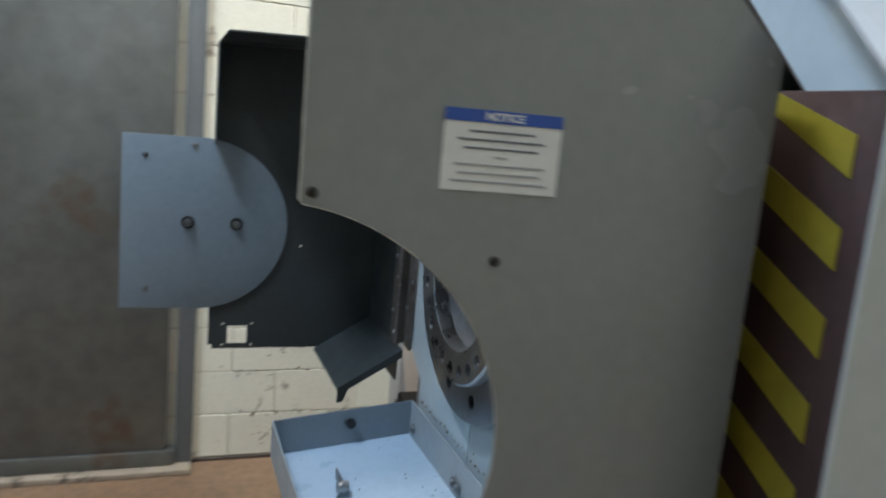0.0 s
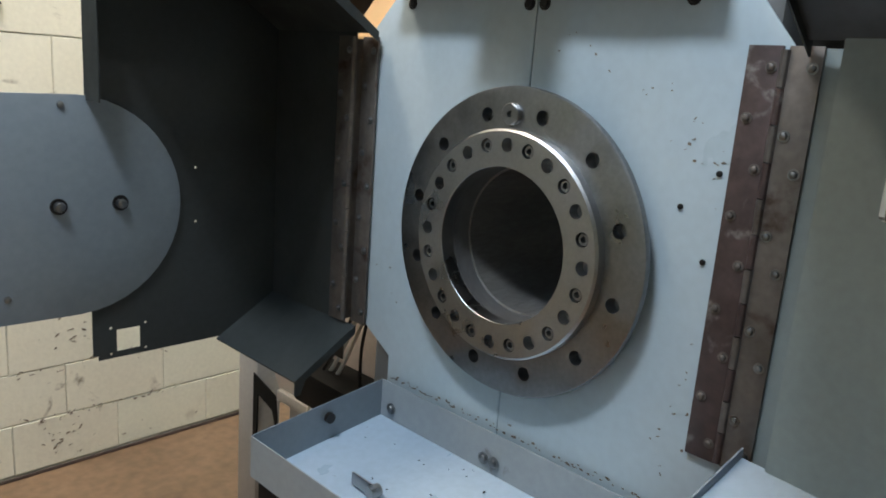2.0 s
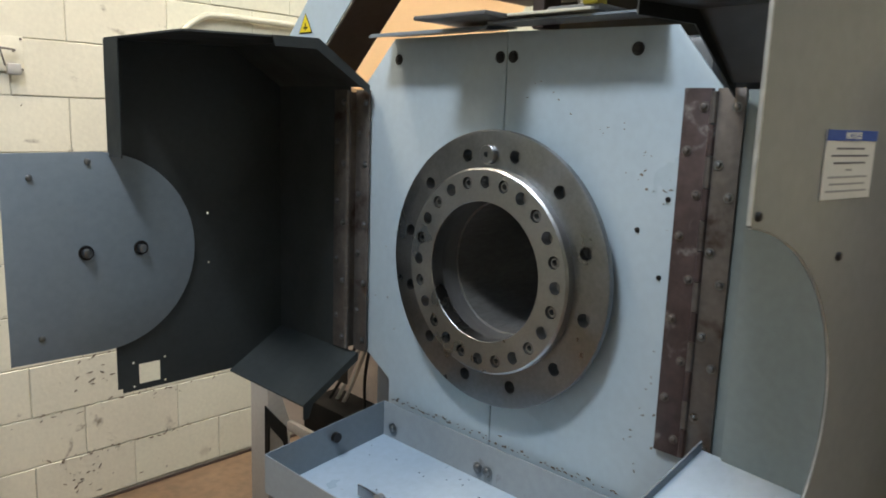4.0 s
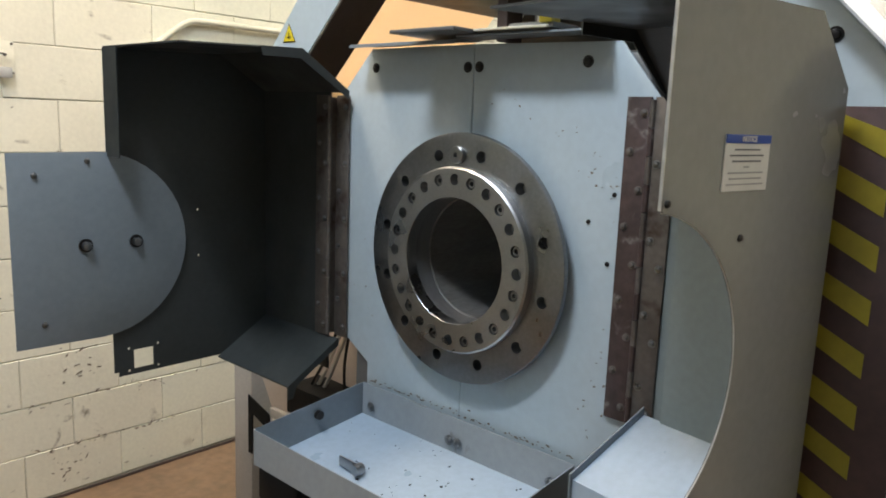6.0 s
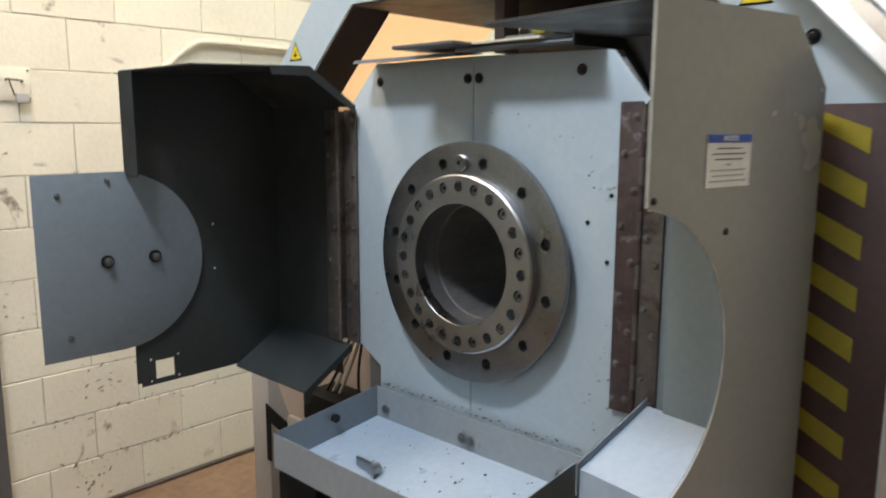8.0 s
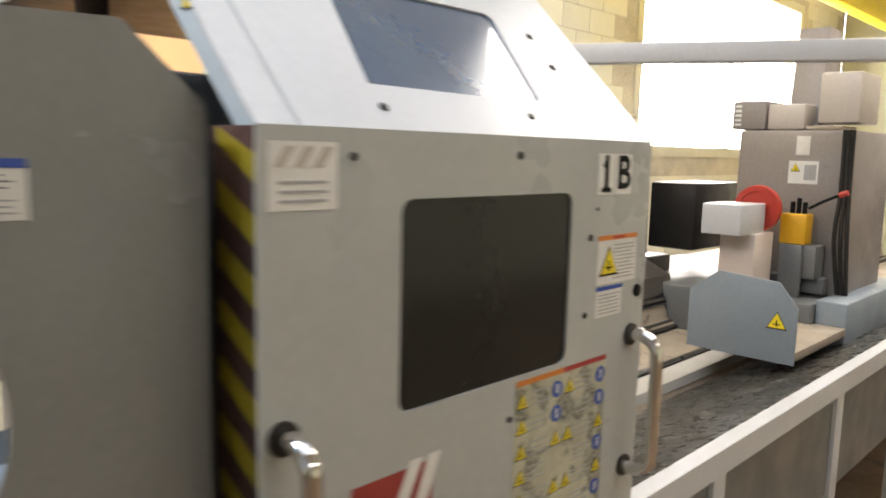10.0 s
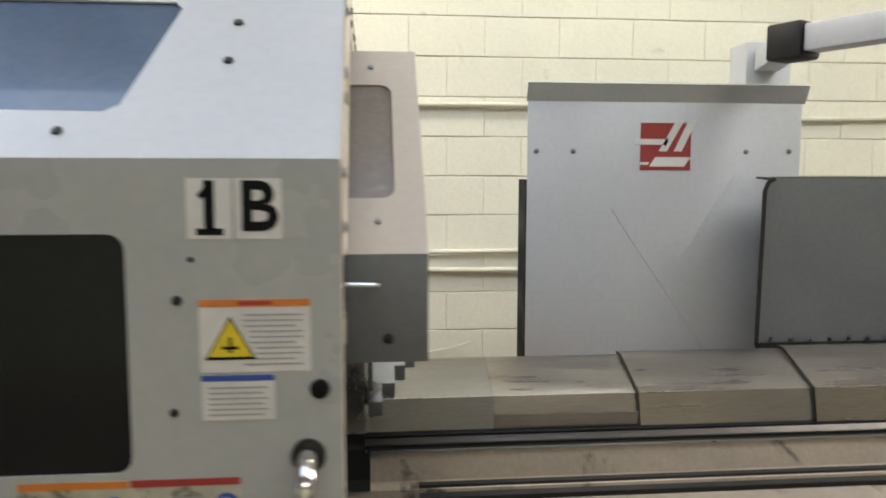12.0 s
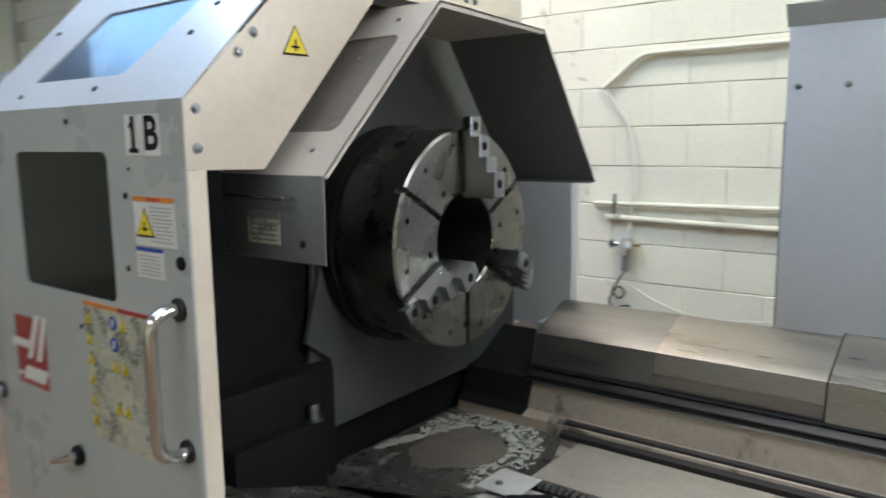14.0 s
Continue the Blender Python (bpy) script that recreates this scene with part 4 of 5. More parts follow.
part("edge_strip", box(1.818, 1.826, 2.03, 2.075, 0.98, 1.60, 0.001), WHITE, back)
part("skirt", prism("x", 1.577, 1.597, [(1.064, 1.36), (1.064, 1.306), (1.010, 1.125), (1.094, 1.064), (1.086, 0.94), (1.016, 0.866), (1.745, 0.882), (1.75, 1.30)], 0.003), PLATEDARK, back)
# Added black sheet: the darkness of the hood's cavity as a surface.
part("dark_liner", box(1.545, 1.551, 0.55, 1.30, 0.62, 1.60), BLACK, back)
# Black sheet laid over the casting steps as the shade under the chuck.
part("step_cover", prism("x", 1.60, 1.855, [(1.656, 0.79), (1.692, 0.81), (1.722, 0.893), (1.80, 0.903), (1.95, 0.990), (1.95, 0.984), (1.80, 0.8965), (1.729, 0.8865), (1.699, 0.802), (1.663, 0.787)]), BLACK, back, "black sheet standing for the shade under the chuck")
part("corner_block", box(1.76, 1.845, 1.91, 2.02, 0.991, 1.03, 0.003), WHITE, back, "small white corner block")
foot = thing("black_cover", (1.50, 1.06, 0.70), "black sheet cover box beside the headstock foot", "cover")
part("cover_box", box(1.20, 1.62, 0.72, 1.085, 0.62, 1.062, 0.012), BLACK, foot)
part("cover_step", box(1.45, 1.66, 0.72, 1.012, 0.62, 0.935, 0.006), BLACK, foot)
part("stud", rod(1.64, 0.985, 0.935, "z", 0.0, 0.045, 0.016, 14, None, 0.004), STEEL, foot)
part("stud_washer", rod(1.64, 0.985, 0.935, "z", 0.0, 0.006, 0.024, 16), STEEL, foot)

# ---- bed, ways and chip pan ----
bed = thing("lathe_bed", (4.5, 1.6, 0.0), "beige cast-iron lathe bed with steel ways and a rack", "lathe bed")
BX0, BX1 = 1.60, 8.6
part("bed_casting", prism("x", BX0, BX1, [(1.16, 0.30), (2.30, 0.30), (2.30, 0.98), (1.95, 0.98), (1.80, 0.895), (1.730, 0.885), (1.700, 0.800), (1.665, 0.785), (1.655, 0.752), (1.36, 0.745), (1.34, 0.70), (1.20, 0.70), (1.16, 0.66)], 0.006), CASTING, bed, "beige painted bed casting with dark smears")
part("rear_way", prism("x", 1.84, BX1, [(1.722, 0.888), (1.80, 0.898), (1.80, 0.926), (1.738, 0.920), (1.722, 0.905)], 0.002), OILWAY, bed, "dark oiled steel way")
# Black strip drawn as the shadow below the way covers.
part("way_wiper", prism("x", 1.84, BX1, [(1.735, 0.9265), (1.80, 0.9265), (1.80, 0.934), (1.742, 0.932)], 0.001), BLACK, bed)
# No groove is cut: a thin black strip gives its dark line.
part("way_groove", box(1.84, BX1, 1.7195, 1.7215, 0.895, 0.902), BLACK, bed)
part("way_edge", box(1.84, BX1, 1.714, 1.7215, 0.882, 0.8885, 0.001), BRIGHT, bed)
part("lower_rail", prism("x", 2.0, BX1, [(1.640, 0.754), (1.702, 0.762), (1.702, 0.792), (1.688, 0.799), (1.672, 0.795), (1.668, 0.778), (1.640, 0.770)], 0.002), RUBBER, bed, "black rail strip")
part("front_way", prism("x", 1.72, BX1, [(1.19, 0.705), (1.325, 0.705), (1.315, 0.745), (1.20, 0.745)], 0.003), PEBBLE, bed)
rack = part("rack", box(1.9, BX1, 1.328, 1.352, 0.700, 0.748), DARKSTEEL, bed, "dark toothed rack")
tm = bmesh.new()
for k in range(330):
    x = 1.91 + k * 0.0202
    box(x, x + 0.010, 1.326, 1.354, 0.748, 0.757, 0, tm)
tagged(part("rack_teeth", tm, STEEL, rack), kind="stuff")
part("chip_floor", prism("z", 0.7525, 0.7545, [(1.58, 0.98), (1.95, 1.12), (2.07, 1.30), (2.06, 1.50), (1.99, 1.70), (1.58, 1.74)]), OILY, bed, "black oily floor of the bed")
random.seed(11)
rim = []
for k in range(40):
    a = 2 * math.pi * k / 40
    r = 1 + 0.07 * math.sin(3 * a + 1) + 0.05 * math.sin(7 * a) + random.uniform(-0.03, 0.03)
    rim.append((1.80 + 0.135 * r * math.cos(a), 1.40 + 0.155 * r * math.sin(a)))
part("oil_pool", prism("z", 0.7546, 0.7562, rim), POOL, bed, "grey-brown dried oil film")


def crust_piece(bm, x, y, z, s, squash, turn):
    n = random.randint(6, 9)
    pts = []
    for i in range(n):
        a = 2 * math.pi * i / n
        r = s * random.uniform(0.45, 1.2)
        u, v = r * math.cos(a), r * squash * math.sin(a)
        pts.append((x + u * math.cos(turn) - v * math.sin(turn), y + u * math.sin(turn) + v * math.cos(turn)))
    prism("z", z, z + random.uniform(0.0008, 0.0028), pts, 0, bm)


crust = bmesh.new()
for k in range(520):
    a = random.uniform(-0.75, 2.95)
    r = random.uniform(1.12, 1.95) if a > 1.5 else random.uniform(1.05, 1.75)
    x, y = 1.80 + 0.135 * r * math.cos(a), 1.40 + 0.155 * r * math.sin(a)
    if 1.60 < x < 2.05 and 1.20 < y < 1.70:
        crust_piece(crust, x, y, 0.7546, random.uniform(0.004, 0.014), random.uniform(0.35, 0.8), random.uniform(0, 3.1))
for k in range(60):
    x = random.uniform(1.60, 1.70)
    crust_piece(crust, x, 1.27 + (x - 1.60) * 2.6 + random.gauss(0, 0.025), 0.7546, random.uniform(0.012, 0.03), 0.5, 1.2)
tagged(part("pale_crust", crust, CRUST, bed, "pale crusted flakes round the dried oil"), kind="stuff")
part("pan_plate", box(2.072, 2.62, 1.362, 1.635, 0.7525, 0.7575, 0.001), BEDPLATE, bed, "worn beige bed plate")
part("pan_plate", box(2.623, 3.4, 1.362, 1.635, 0.7525, 0.7570, 0.001), BEDPLATE, bed)
part("pan_plate", box(1.985, 2.11, 1.225, 1.355, 0.7565, 0.7600, 0.001), PEBBLE, bed)
part("plate_screw", rod(2.03, 1.27, 0.76, "z", 0, 0.006, 0.010, 12, None, 0.003), HINGE, bed)
part("dark_clip", prism("z", 0.7602, 0.768, [(2.10, 1.20), (2.19, 1.27), (2.18, 1.285), (2.09, 1.215)]), BLACK, bed)
# Thin black sheet in place of the shaded gap below the headstock plate.
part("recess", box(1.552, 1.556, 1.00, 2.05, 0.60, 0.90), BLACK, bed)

for x0, x1, g in ((1.835, 2.705, 0.0), (2.700, 3.285, 0.010), (3.280, 4.35, 0.020)):
    prof = [(1.757 - g, 0.930), (1.780 - g, 1.028 + g * 0.4), (1.952, 1.102 + g), (1.990, 1.102 + g), (1.990, 1.098 + g), (1.953, 1.098 + g), (1.783 - g, 1.0245 + g * 0.4), (1.760 - g, 0.930)]
    wc = thing("way_cover", ((x0 + x1) / 2, 1.9, 0.93), "brushed steel telescopic way cover with oily streaks", "way cover", group="way covers")
    if g == 0:
        part("dull_sheet", prism("x", x0, 2.2395, prof), WAYDULL, wc, "dull grey front part of the cover")
    part("cover_sheet", prism("x", 2.240 if g == 0 else x0, x1, prof), WAY, wc)
    part("cover_hem", prism("x", x0 - 0.001, x0 + 0.003, [(p[0] - 0.002 if i < 3 else p[0], p[1] + 0.002 if i < 4 else p[1] - 0.002) for i, p in enumerate(prof)]), STEEL if g == 0 else DARKSTEEL, wc)
    # Thin bright tube modelled as the highlight along the bend.
    part("bend_edge", tube([(x0 + 0.004, 1.7803 - g, 1.0283 + g * 0.4), (x1 - 0.002, 1.7803 - g, 1.0283 + g * 0.4)], 0.0013, 6), BRIGHT, wc)
    if g == 0:
        part("wear_seam", box(2.240, 2.700, 1.7535, 1.757, 0.932, 0.975), WAY, wc)
        part("end_sheet", prism("x", x0, x0 + 0.003, [(1.760, 0.930), (1.783, 1.024), (1.953, 1.098), (1.985, 1.098), (1.985, 0.93)]), WAY, wc)

pan = thing("chip_pan", (4.4, 0.85, 0.0), "white-rimmed sheet-metal chip pan along the lathe", "chip pan")
part("pan_floor", prism("x", 0.95, 5.70, [(0.575, 0.905), (1.17, 0.690), (1.17, 0.684), (0.572, 0.899)]), OILY, pan)
part("pan_rim", prism("x", 1.83, 5.70, [(0.530, 0.925), (0.580, 0.925), (0.580, 0.918), (0.537, 0.918), (0.537, 0.850), (0.530, 0.850)]), WHITE, pan, "white folded rim")
part("pan_side", box(1.83, 5.70, 0.56, 0.565, 0.45, 0.90), DARKGREY, pan)
for k in range(4):
    part("leg", box(2.3 + 1.05 * k, 2.38 + 1.05 * k, 0.545, 0.60, 0.0, 0.85, 0.004), WHITE, pan)
part("base", box(0.95, 8.0, 0.92, 2.3, 0.0, 0.42, 0.01), DARKGREY, pan)

# ---- carriage shield, window door, post and arm ----
cs = thing("carriage_shield", (2.93, 2.32, 1.0), "white sheet-metal shield with a red emblem and top lip", "machine shield")
part("shield_sheet", box(2.442, 3.505, 2.280, 2.284, 0.96, 1.990, 0.001), WHITE, cs)
part("top_lip", prism("x", 2.436, 3.515, [(2.284, 1.988), (2.280, 1.988), (2.246, 2.052), (2.250, 2.057)]), FRONT, cs, "grey folded top lip")
part("side_return", box(2.438, 2.442, 2.284, 2.42, 0.96, 1.70), BLACK, cs)
emblem(cs, 2.872, 3.068, 1.735, 1.912, 2.279)
for x, z in ((2.475, 1.805), (2.615, 1.805), (3.288, 1.805), (3.46, 1.807)):
    bolt_head(cs, x, 2.280, z, "-y", 0.007, 0.005, STEEL)
part("crease", tube([(2.766, 2.2793, 1.59), (2.985, 2.2790, 1.277), (3.157, 2.2793, 1.033)], 0.0022, 6), WHITE, cs)
part("crease", tube([(3.245, 2.2795, 1.712), (3.15, 2.2792, 1.57), (3.04, 2.2795, 1.40)], 0.0016, 6), WHITE, cs)
cd = thing("carriage_window", (3.95, 2.09, 1.1), "dark smoked carriage window panel with rounded corner", "machine window")
part("window_panel", prism("y", 2.085, 2.092, [(3.262, 1.10), (4.66, 1.085), (4.63, 1.70), (3.30, 1.708), (3.272, 1.695), (3.258, 1.66)]), DARKGREY, cd, "dark clouded pane")
part("top_hood", prism("x", 3.28, 4.63, [(2.085, 1.64), (2.09, 1.708), (2.18, 1.712), (2.18, 1.705), (2.095, 1.70), (2.09, 1.64)]), RUBBER, cd)
part("frame_edge", prism("y", 2.080, 2.0845, [(3.248, 1.10), (3.262, 1.10), (3.270, 1.66), (3.282, 1.688), (3.305, 1.700), (3.295, 1.710), (3.268, 1.696), (3.256, 1.66)]), RUBBER, cd)
part("lower_edge", box(3.252, 4.66, 2.080, 2.0845, 1.085, 1.110), RUBBER, cd)
for k in range(9):
    bolt_head(cd, 3.31 + 0.075 * k, 2.080, 1.122, "-y", 0.006, 0.005, STEEL)
for y0, y1, x0, x1, z0, z1 in ((1.95, 2.30, 4.40, 4.72, 0.95, 1.10), (1.75, 2.05, 4.60, 5.2, 1.15, 1.55)):
    solid("slide_block", box(x0, x1, y0, y1, z0, z1, 0.012), DARKSTEEL, "dark oily carriage slide block", "slide block", group="carriage blocks")
cart = thing("cross_slide", (4.8, 1.3, 0.70), "dark grey cross slide spanning the lathe bed", "cross slide")
part("saddle", box(4.25, 5.5, 0.95, 2.28, 0.74, 1.00, 0.02), DARKGREY, cart)
part("apron", box(4.30, 5.4, 0.80, 0.95, 0.66, 1.02, 0.015), PLATEGREY, cart)
part("tool_tower", box(4.55, 5.2, 0.90, 1.50, 1.00, 1.86, 0.02), TOWER, cart, "warm grey tool tower")
vent = part("vent_box", box(4.56, 4.80, 1.37, 1.55, 1.865, 2.02, 0.006), TOWER, cart, "grey box with pale vent slots")
for k in range(5):
    part("slot", box(4.5575, 4.5595, 1.50, 1.535, 1.885 + 0.025 * k, 1.897 + 0.025 * k), PAPER, vent)
part("head_block", box(4.58, 4.90, 1.17, 1.365, 1.865, 2.00, 0.01), PINKGREY, cart)
part("column", prism("y", 1.15, 1.31, [(4.72, 1.86), (4.98, 1.86), (4.98, 2.42), (4.80, 2.42)], 0.006), TOWER, cart, "leaning grey column")
part("side_box", box(4.62, 4.95, 0.92, 1.12, 1.90, 2.16, 0.01), PINKGREY, cart)
part("oily_tray", box(4.57, 4.80, 0.98, 1.16, 1.862, 1.885, 0.004), CASTING, cart)
part("cross_bar", box(4.46, 4.54, 0.97, 1.50, 1.02, 1.10, 0.006), DARKGREY, cart)
part("dark_block", box(4.40, 4.54, 1.00, 1.17, 1.10, 1.27, 0.008), DARKGREY, cart)
for k in range(3):
    part("hose", tube([(4.54, 0.955 - 0.02 * k, 1.86), (4.52, 0.945 - 0.02 * k, 1.55), (4.50, 0.95 - 0.03 * k, 1.30), (4.53, 0.92 - 0.02 * k, 1.02)], 0.011, 8), RUBBER, cart)
lab = part("label", box(4.548, 4.5495, 1.07, 1.22, 1.58, 1.70), PAPER, cart)
triangle_sign(lab, pose(4.5475, 1.185, 1.665, 90, 0, -90), 0.05)
part("text_bar", box(4.5465, 4.5478, 1.08, 1.14, 1.60, 1.68), PALEINK, lab)
part("label", box(4.548, 4.5495, 1.12, 1.19, 1.73, 1.83), PAPER, cart)
wedge = thing("splash_tray", (3.55, 0.95, 1.0), "blue-grey sheet splash guard with a warning triangle", "splash guard")
part("splash_sheet", prism("x", 3.55, 3.56, [(0.78, 0.86), (1.25, 0.86), (1.25, 1.12), (1.12, 1.22), (0.86, 1.20), (0.78, 1.10)], 0.002), PLATEGREY, wedge)
triangle_sign(wedge, pose(3.5495, 0.86, 1.04, 90, 0, -90), 0.085)
part("ledge_sheet", box(3.56, 4.3, 0.80, 1.20, 0.86, 0.90, 0.004), CASTING, wedge)
wheel = thing("handwheel", (4.30, 1.25, 1.30), "red plastic handwheel on a white hub box", "handwheel")
part("rim", lathe(0, 1.27, 1.45, "x", [(4.28, 0.09), (4.28, 0.118), (4.31, 0.122), (4.31, 0.09)], 32), RED, wheel)
part("disc", rod(0, 1.27, 1.45, "x", 4.29, 4.30, 0.095, 28), RED, wheel)
part("hub_box", box(3.98, 4.28, 1.22, 1.42, 1.33, 1.48, 0.005), WHITE, wheel)
part("bracket", box(4.12, 4.36, 1.20, 1.38, 1.00, 1.33, 0.005), PINKWHITE, wheel)
cup = thing("tool_cup", (4.43, 1.11, 1.0), "yellow tool holder with dark tools", "tool holder")
part("cup", box(4.38, 4.48, 1.05, 1.18, 1.275, 1.43, 0.006), ORANGEYELLOW, cup)
for k in range(3):
    part("tool", rod(4.43, 1.08 + 0.03 * k, 1.43, "z", -0.05, 0.06 + 0.02 * (k % 2), 0.012, 8), BLACK, cup)
part("cup_bracket", box(4.37, 4.398, 1.06, 1.17, 1.00, 1.274, 0.004), DARKGREY, cup)
part("tool", tube([(4.43, 1.06, 1.46), (4.42, 0.99, 1.50), (4.42, 0.92, 1.535)], 0.008, 8), BLACK, cup)
part("red_grip", tube([(4.42, 0.92, 1.535), (4.42, 0.88, 1.55)], 0.014, 8), RED, cup)

cab = thing("control_cabinet", (6.1, 0.45, 0.0), "beige machine cabinet with dark cable loops", "cabinet")
part("body", box(5.75, 6.45, 0.02, 0.90, 0.0, 1.62, 0.012), PINKWHITE, cab)
part("door", box(5.742, 5.749, 0.06, 0.86, 0.12, 1.55, 0.003), PINKGREY, cab)
part("top_unit", box(5.85, 6.35, 0.30, 0.88, 1.62, 1.98, 0.01), PEBBLE, cab)
part("dark_panel", box(5.72, 5.741, 0.70, 0.88, 1.30, 1.66, 0.006), BLACK, cab)
part("cable_loop", tube([(5.73, 0.74, 1.40), (5.68, 0.68, 1.18), (5.68, 0.52, 1.10), (5.70, 0.36, 1.20), (5.73, 0.28, 1.36)], 0.014, 8), RUBBER, cab)

arm = thing("pendant_arm", (3.43, 2.47, 0.98), "white square-tube pendant arm on a post with black joint", "pendant arm")
part("post", box(3.335, 3.525, 2.40, 2.54, 0.98, 2.24, 0.01), WHITE, arm)
part("link", prism("z", 2.125, 2.205, [(3.37, 2.399), (3.47, 2.399), (3.345, 2.03), (3.265, 2.06)], 0.004), WHITE, arm)
AM = pose(3.275, 2.04, 2.17, 0, 0, -63.5)
b = box(-0.02, 0.11, -0.060, 0.060, -0.065, 0.058, 0.012)
b.transform(AM)
part("joint", b, RUBBER, arm, "black swivel joint")
b = box(0.11, 2.1, -0.045, 0.045, -0.045, 0.045, 0.008)
b.transform(AM)
part("tube", b, WHITE, arm)

# ---- machine foot, rear cover and cables at the spindle end ----
rear = thing("rear_cover", (1.6, 2.2, 0.0), "beige sheet cover at the foot of the lathe", "machine cover")
part("cover_sheet", prism("x", 1.20, 1.25, [(1.80, 0.58), (2.60, 0.58), (2.74, 0.80), (2.74, 1.06), (1.80, 1.06)], 0.004), PINKWHITE, rear)
part("base_sheet", box(1.24, 1.30, 1.80, 2.60, 0.0, 0.58, 0.004), PEBBLE, rear)
part("corner_post", box(1.20, 1.30, 2.745, 2.865, 0.0, 1.02, 0.004), PEBBLE, rear)
part("post_slot", prism("x", 1.195, 1.20, [(2.76, 0.36), (2.76, 0.60), (2.62, 0.56), (2.60, 0.40), (2.64, 0.50), (2.73, 0.53), (2.735, 0.36)]), BLACK, rear)
part("ledge", box(1.18, 1.20, 1.80, 2.59, 0.565, 0.60, 0.002), PEBBLE, rear)
part("terminal_box", box(1.06, 1.199, 2.03, 2.32, 0.70, 0.80, 0.006), BLACK, rear)
ped = thing("machine_foot", (1.15, 1.45, 0.0), "grey cast machine foot under the spindle end", "machine foot")
part("foot_block", box(0.98, 1.60, 1.05, 1.84, 0.0, 0.56, 0.02), PEBBLE, ped)
part("foot_flange", box(0.80, 1.55, 1.20, 1.70, 0.60, 0.80, 0.015), BLUE, ped)
part("junction_box", box(0.72, 0.90, 1.80, 1.98, 0.64, 0.74, 0.012), BLACK, ped)
for k, (dy, dx) in enumerate(((0.0, 0.0), (0.03, -0.03), (-0.05, 0.02), (0.06, 0.04))):
    solid("cable", tube([(0.80 + dx, 1.90 + dy, 0.70), (0.72 + dx, 1.92 + dy, 0.58), (0.68 + dx, 1.90 + dy, 0.47 + 0.03 * k), (0.78 + dx, 1.80, 0.44 + 0.04 * k), (0.90, 1.74 + dy, 0.60)], 0.006, 8), RUBBER, "black looped power cable under the tray", "cable", group="looped cables")
for k in range(2):
    solid("cable", tube([(1.12, 2.08 - 0.025 * k, 1.08), (1.13, 2.20 - 0.03 * k, 0.86), (1.14, 2.34 - 0.04 * k, 0.66), (1.15, 2.40 - 0.05 * k, 0.52)], 0.006, 8), CABLEWHITE, "pale cable hanging behind the guard door", "cable", group="hanging cables")
for k in range(2):
    solid("cable", tube([(1.10, 2.09 - 0.05 * k, 1.06), (1.11, 2.17 - 0.09 * k, 0.92), (1.12, 2.26 - 0.17 * k, 0.80)], 0.005, 8), RUBBER, "thin black cable into the terminal box", "cable", group="terminal cables")
yb = thing("hood_bracket", (1.02, 1.26, 1.88), "grey bracket with a yellow post above the panel", "bracket")
part("bracket_arm", box(1.00, 1.06, 1.41, 1.44, 1.872, 2.02, 0.004), BROWN, yb)
part("yellow_post", box(0.860, 0.890, 1.190, 1.222, 1.887, 1.925, 0.003), YELLOW, yb)
part("bracket_foot", box(0.865, 0.96, 1.19, 1.30, 1.877, 1.889, 0.003), DARKGREY, yb)
part("bracket_bar", box(0.872, 0.888, 1.2225, 1.240, 1.89, 1.925, 0.002), CHROME, yb)

# ---- things on the wall ----
beam = thing("crane_beam", (10.0, 2.42, 3.3), "yellow painted steel runway beam under the ceiling", "beam")
part("web", box(6.0, EAST - 0.01, 2.40, 2.42, 3.30, 3.60, 0.002), SIGNYELLOW, beam)
for z in (3.30, 3.60):
    part("beam_flange", box(6.0, EAST - 0.01, 2.33, 2.49, z - 0.012, z + 0.008, 0.002), SIGNYELLOW, beam)
for x in (7.0, 9.5, 12.0):
    part("hanger", box(x, x + 0.06, 2.38, 2.44, 3.609, HIGH, 0.004), SIGNYELLOW, beam)

door = thing("door_1", (-0.55, WALL_Y - 0.03, 0.0), "stained steel sliding workshop door", "door", kind="structure")
part("door_leaf", box(-1.6, 0.36, WALL_Y - 0.075, WALL_Y - 0.035, 0.10, 3.4, 0.004), GALV, door)
part("door_post", box(0.40, 0.475, WALL_Y - 0.06, WALL_Y - 0.002, 0.0, 3.4, 0.006), DARKGREY, door)
part("bottom_rail", box(-1.6, 0.40, WALL_Y - 0.09, WALL_Y - 0.02, 0.03, 0.10, 0.006), GALV, door)
part("threshold", box(-1.6, 0.47, WALL_Y - 0.14, WALL_Y - 0.002, 0.0, 0.028, 0.004), CASTING, door)

hk = thing("hasp_plate", (0.62, WALL_Y, 1.795), "painted wall plate with a hasp and padlock", "hasp")
part("plate", box(0.553, 0.690, WALL_Y - 0.007, WALL_Y - 0.001, 1.795, 1.925, 0.001), CREAM, hk)
part("staple", tube([(0.600, WALL_Y - 0.006, 1.875), (0.600, WALL_Y - 0.035, 1.878), (0.650, WALL_Y - 0.035, 1.874), (0.655, WALL_Y - 0.006, 1.870)], 0.004, 8), HINGE, hk)
part("hasp_bar", tube([(0.605, WALL_Y - 0.030, 1.875), (0.622, WALL_Y - 0.026, 1.815)], 0.003, 6), HINGE, hk)
part("padlock", box(0.625, 0.672, WALL_Y - 0.040, WALL_Y - 0.016, 1.785, 1.825, 0.005), PEBBLE, hk)
for x in (0.562, 0.682):
    for z in (1.805, 1.915):
        part("screw", rod(x, WALL_Y - 0.007, z, "y", 0, -0.003, 0.005, 8), HINGE, hk)


